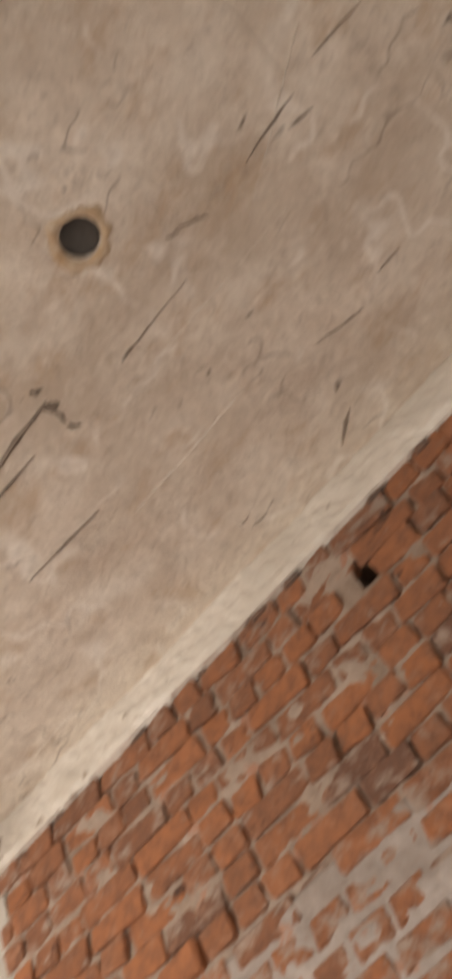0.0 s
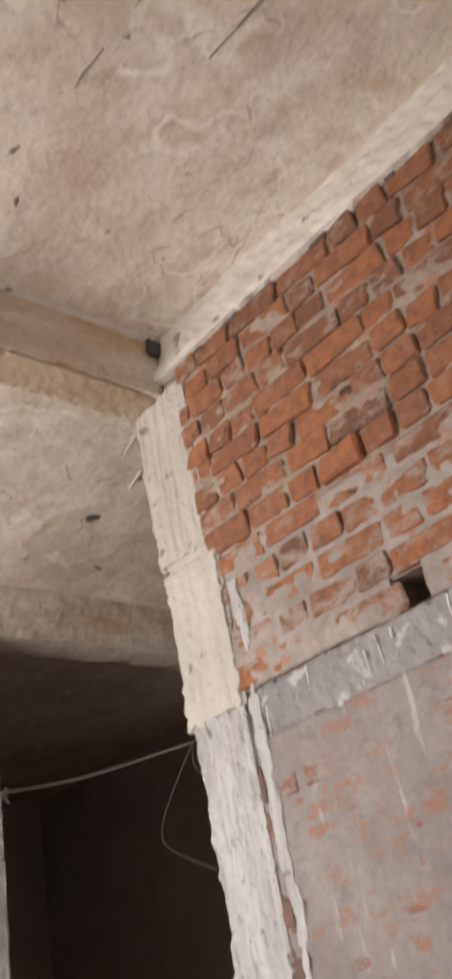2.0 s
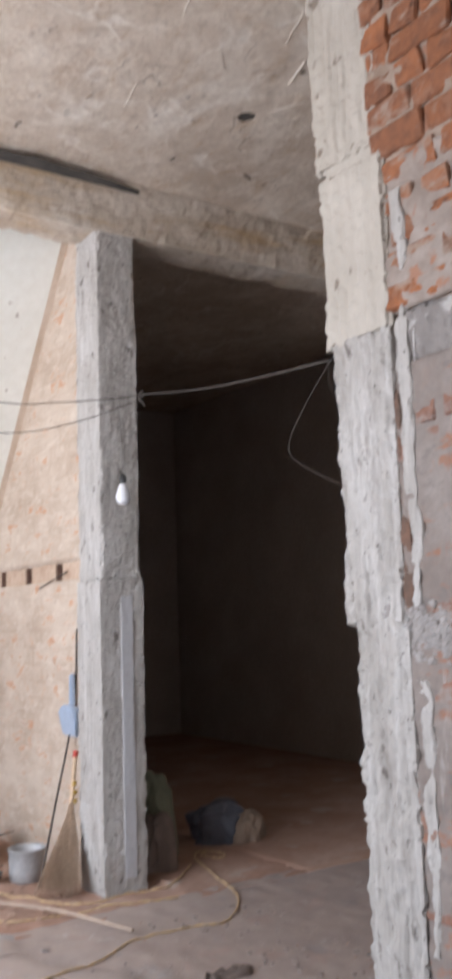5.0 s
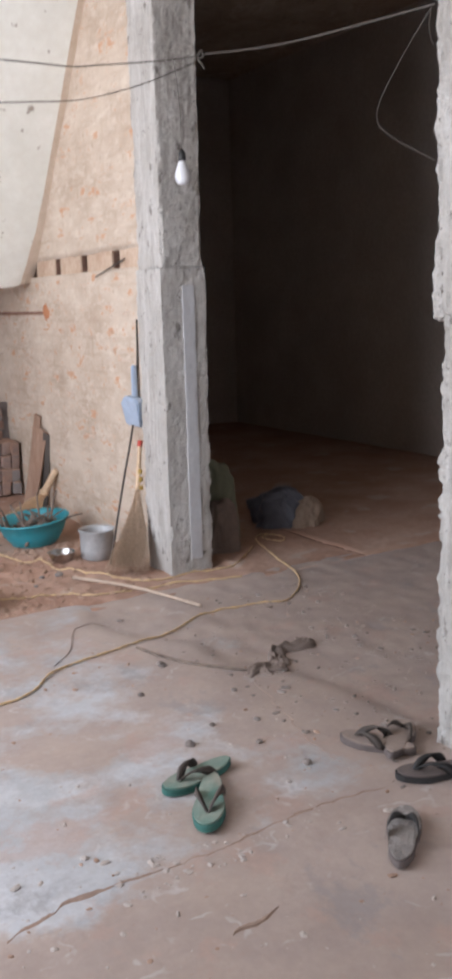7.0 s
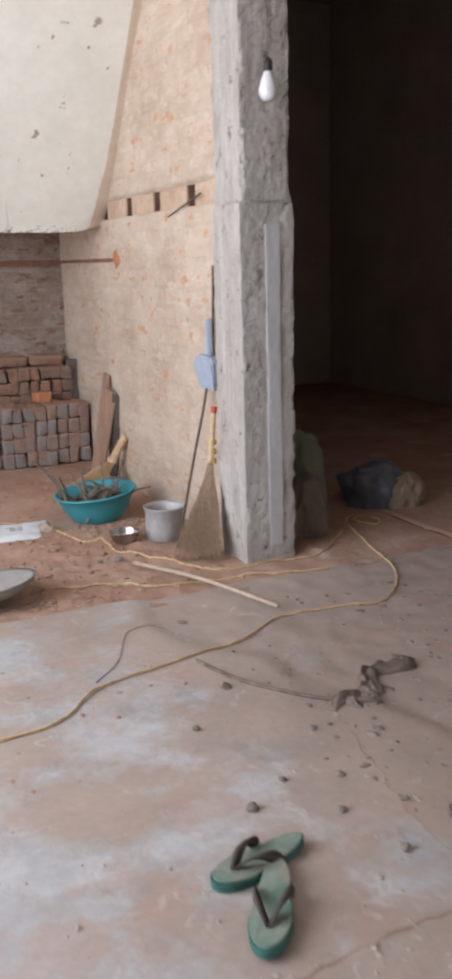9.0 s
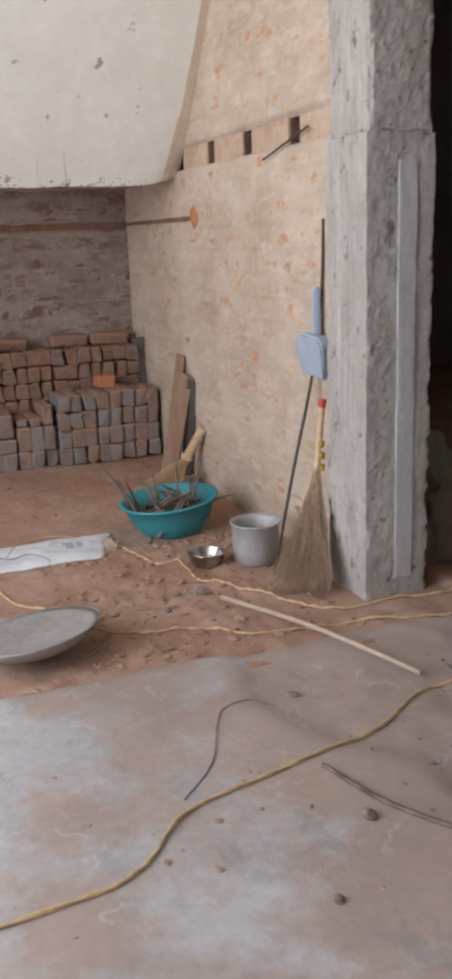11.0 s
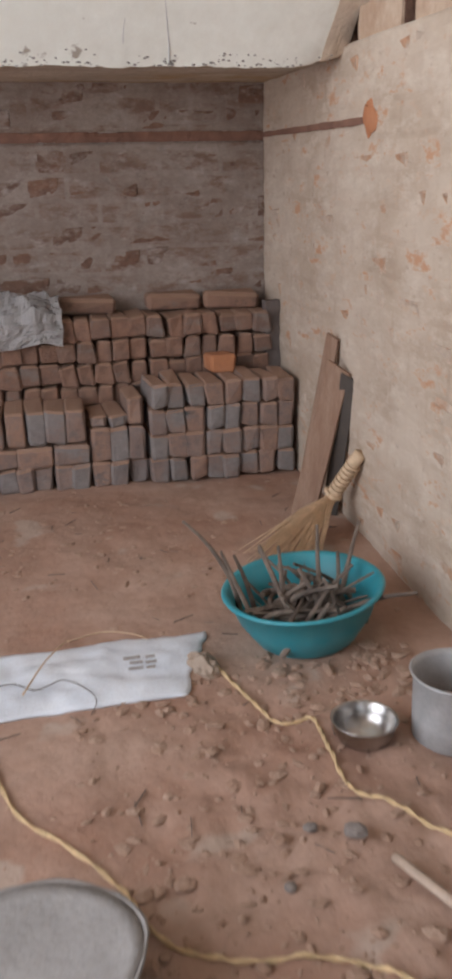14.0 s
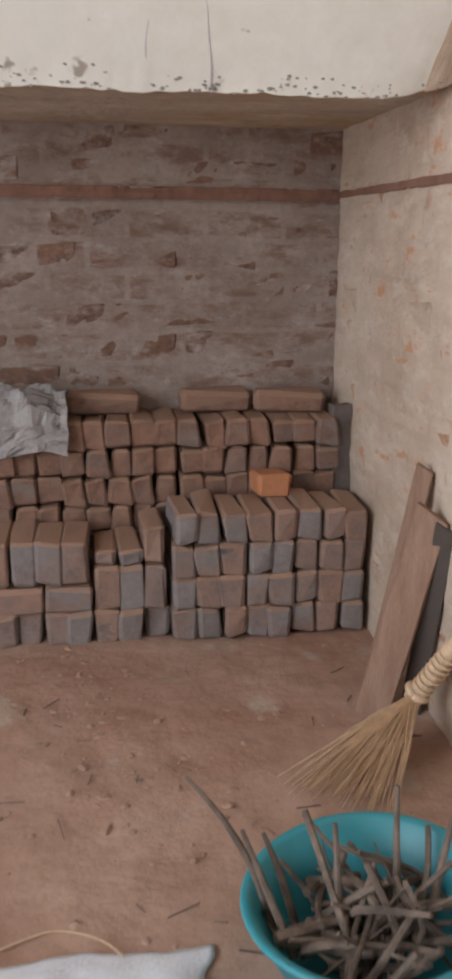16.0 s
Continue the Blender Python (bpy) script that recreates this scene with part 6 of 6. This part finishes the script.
bmesh.ops.create_icosphere(end, subdivisions=3, radius=1)
for v in end.verts:
    k = 1 + 0.9 * noise.noise(v.co * 1.6 + Vector((3, 1, 0)))
    v.co = Vector((0.056 + v.co.x * 0.012, 1.60 + v.co.y * 0.045 * k, 1.195 + v.co.z * 0.040 * k))
part("chase_end", end, mat_chase, wall_right, "broken orange brick at the chase end")


def brick_stack(name, label, x0, cols, rows, y, z, w, h, depth, seed, ragged=0.0, mat=mat_brick_stack):
    e = empty(name, x0, y, z, label, "brick stack", "stacked bricks")
    rg = random.Random(seed)
    mes = [brick_mesh("brick", w - 0.0025, depth, h - 0.002, mat, seed * 7 + i, 0.008) for i in range(7)]
    for r in range(rows):
        for c in range(cols):
            if r == rows - 1 and rg.random() < ragged:
                continue
            piece(rg.choice(mes), e, ((c + 0.5) * w + rg.uniform(-1, 1) * 0.003, depth / 2 + rg.uniform(-0.011, 0.011), (r + 0.5) * h + 0.001), (rg.uniform(-0.015, 0.015), rg.uniform(-0.03, 0.03), rg.uniform(-0.05, 0.05)), (rg.uniform(0.95, 1.06), 1, rg.uniform(0.95, 1.02)))
    return e


brick_stack("brick_stack", "four rows of used bricks stacked on edge", -0.50, 8, 4, 2.20, 0.0, 0.067, 0.0905, 0.215, 41)
brick_stack("brick_stack", "tall stack of dusty bricks against the wall", -1.59, 24, 7, 2.445, 0.0, 0.0668, 0.0805, 0.225, 43, 0.08, mat_brick_dusty)


def mixed_stack():
    """A low untidy stack: a course on edge, a course laid flat, then bricks stood on end."""
    e = empty("brick_stack", -1.57, 2.215, 0.0, "low untidy stack of grey and brown used bricks", "brick stack", "stacked bricks")
    rg = random.Random(44)
    def lay(start, end, z, w, h):
        mes = [brick_mesh("brick", w - 0.003, 0.205, h - 0.003, mat_brick_stack, int(z * 900) + i, 0.009) for i in range(5)]
        for c in range(int(round((end - start) / w))):
            piece(rg.choice(mes), e, (start + (c + 0.5) * w + rg.uniform(-1, 1) * 0.003, 0.11 + rg.uniform(-0.014, 0.014), z + h / 2 + 0.001), (rg.uniform(-0.02, 0.02), rg.uniform(-0.03, 0.03), rg.uniform(-0.06, 0.06)))
    lay(0.0, 1.062, 0.0, 0.0664, 0.090)
    lay(0.0, 0.855, 0.090, 0.122, 0.072)
    lay(0.0, 0.855, 0.162, 0.0715, 0.125)
    lay(0.862, 1.062, 0.090, 0.0667, 0.125)
    lay(0.862, 0.995, 0.215, 0.0667, 0.045)
    lay(0.995, 1.062, 0.215, 0.0667, 0.105)
    return e


mixed_stack()
mes_loose = brick_mesh("brick", 0.205, 0.10, 0.062, mat_brick_dusty, 91, 0.012)
mes_orange = brick_mesh("brick", 0.095, 0.09, 0.058, mat_chase, 92, 0.008)
for me, x, y, z, rz, lab in ((mes_loose, -0.66, 2.60, 0.593, 4, "loose used brick lying on the stack"), (mes_loose, -0.11, 2.585, 0.593, -3, "loose used brick lying on the stack"), (mes_loose, -0.33, 2.615, 0.593, 5, "loose used brick lying on the stack"), (mes_orange, -0.205, 2.375, 0.391, 8, "half orange brick lying on the stack")):
    ob = bpy.data.objects.new("loose_brick", me)
    scene.collection.objects.link(ob)
    ob.matrix_world = pose(x, y, z, 0, 0, rz)
    tagged(ob, lab, "brick")
tile = tagged(link_mesh("slate_slab", rough_box(-0.03, 0.03, -0.02, 0.02, 0, 0.60, 0.03, 0.003, 0.008, 22), mat_grey_rubber), "dark stone slab standing in the wall corner", "stone slab")
tile.matrix_world = pose(0.022, 2.475, 0.0, 0, 0, 10)


def crumpled_foil():
    """A polythene sheet bunched on the stack, its front hanging down in creases."""
    bm = bmesh.new()
    n, m = 60, 34
    g = []
    for i in range(n + 1):
        g.append([])
        for j in range(m + 1):
            u, v = i / n, j / m
            q = Vector((u * 5, v * 3, 1))
            crease = 0.035 * abs(noise.noise(q * 1.3)) + 0.022 * abs(noise.noise(q * 2.9)) + 0.012 * abs(noise.noise(q * 5.5))
            x = -1.42 + 0.655 * u + 0.012 * noise.noise(q * 2)
            if v < 0.4:
                y, z = 2.425 - crease * 0.8, 0.475 + 0.05 * noise.noise(Vector((u * 4, 0, 3))) * (1 - 2.5 * v) + 0.10 * 2.5 * v
            else:
                y, z = 2.425 + (v - 0.4) * 0.33 - crease * 0.8 * (1 - v) * 1.6, 0.575 + crease * 1.3 + 0.05 * math.sin(math.pi * (v - 0.4) / 0.6)
            g[i].append(bm.verts.new((x, y, z)))
    for i in range(n):
        for j in range(m):
            bm.faces.new((g[i][j], g[i + 1][j], g[i + 1][j + 1], g[i][j + 1]))
    bmesh.ops.solidify(bm, geom=bm.faces[:], thickness=0.001)
    return bm


tagged(link_mesh("plastic_sheet", crumpled_foil(), plain("grey_polythene", (0.68, 0.66, 0.65), 0.15, 0, 0.8, 10), smooth=False), "crumpled pale grey plastic sheet draped over the bricks", "plastic sheet")
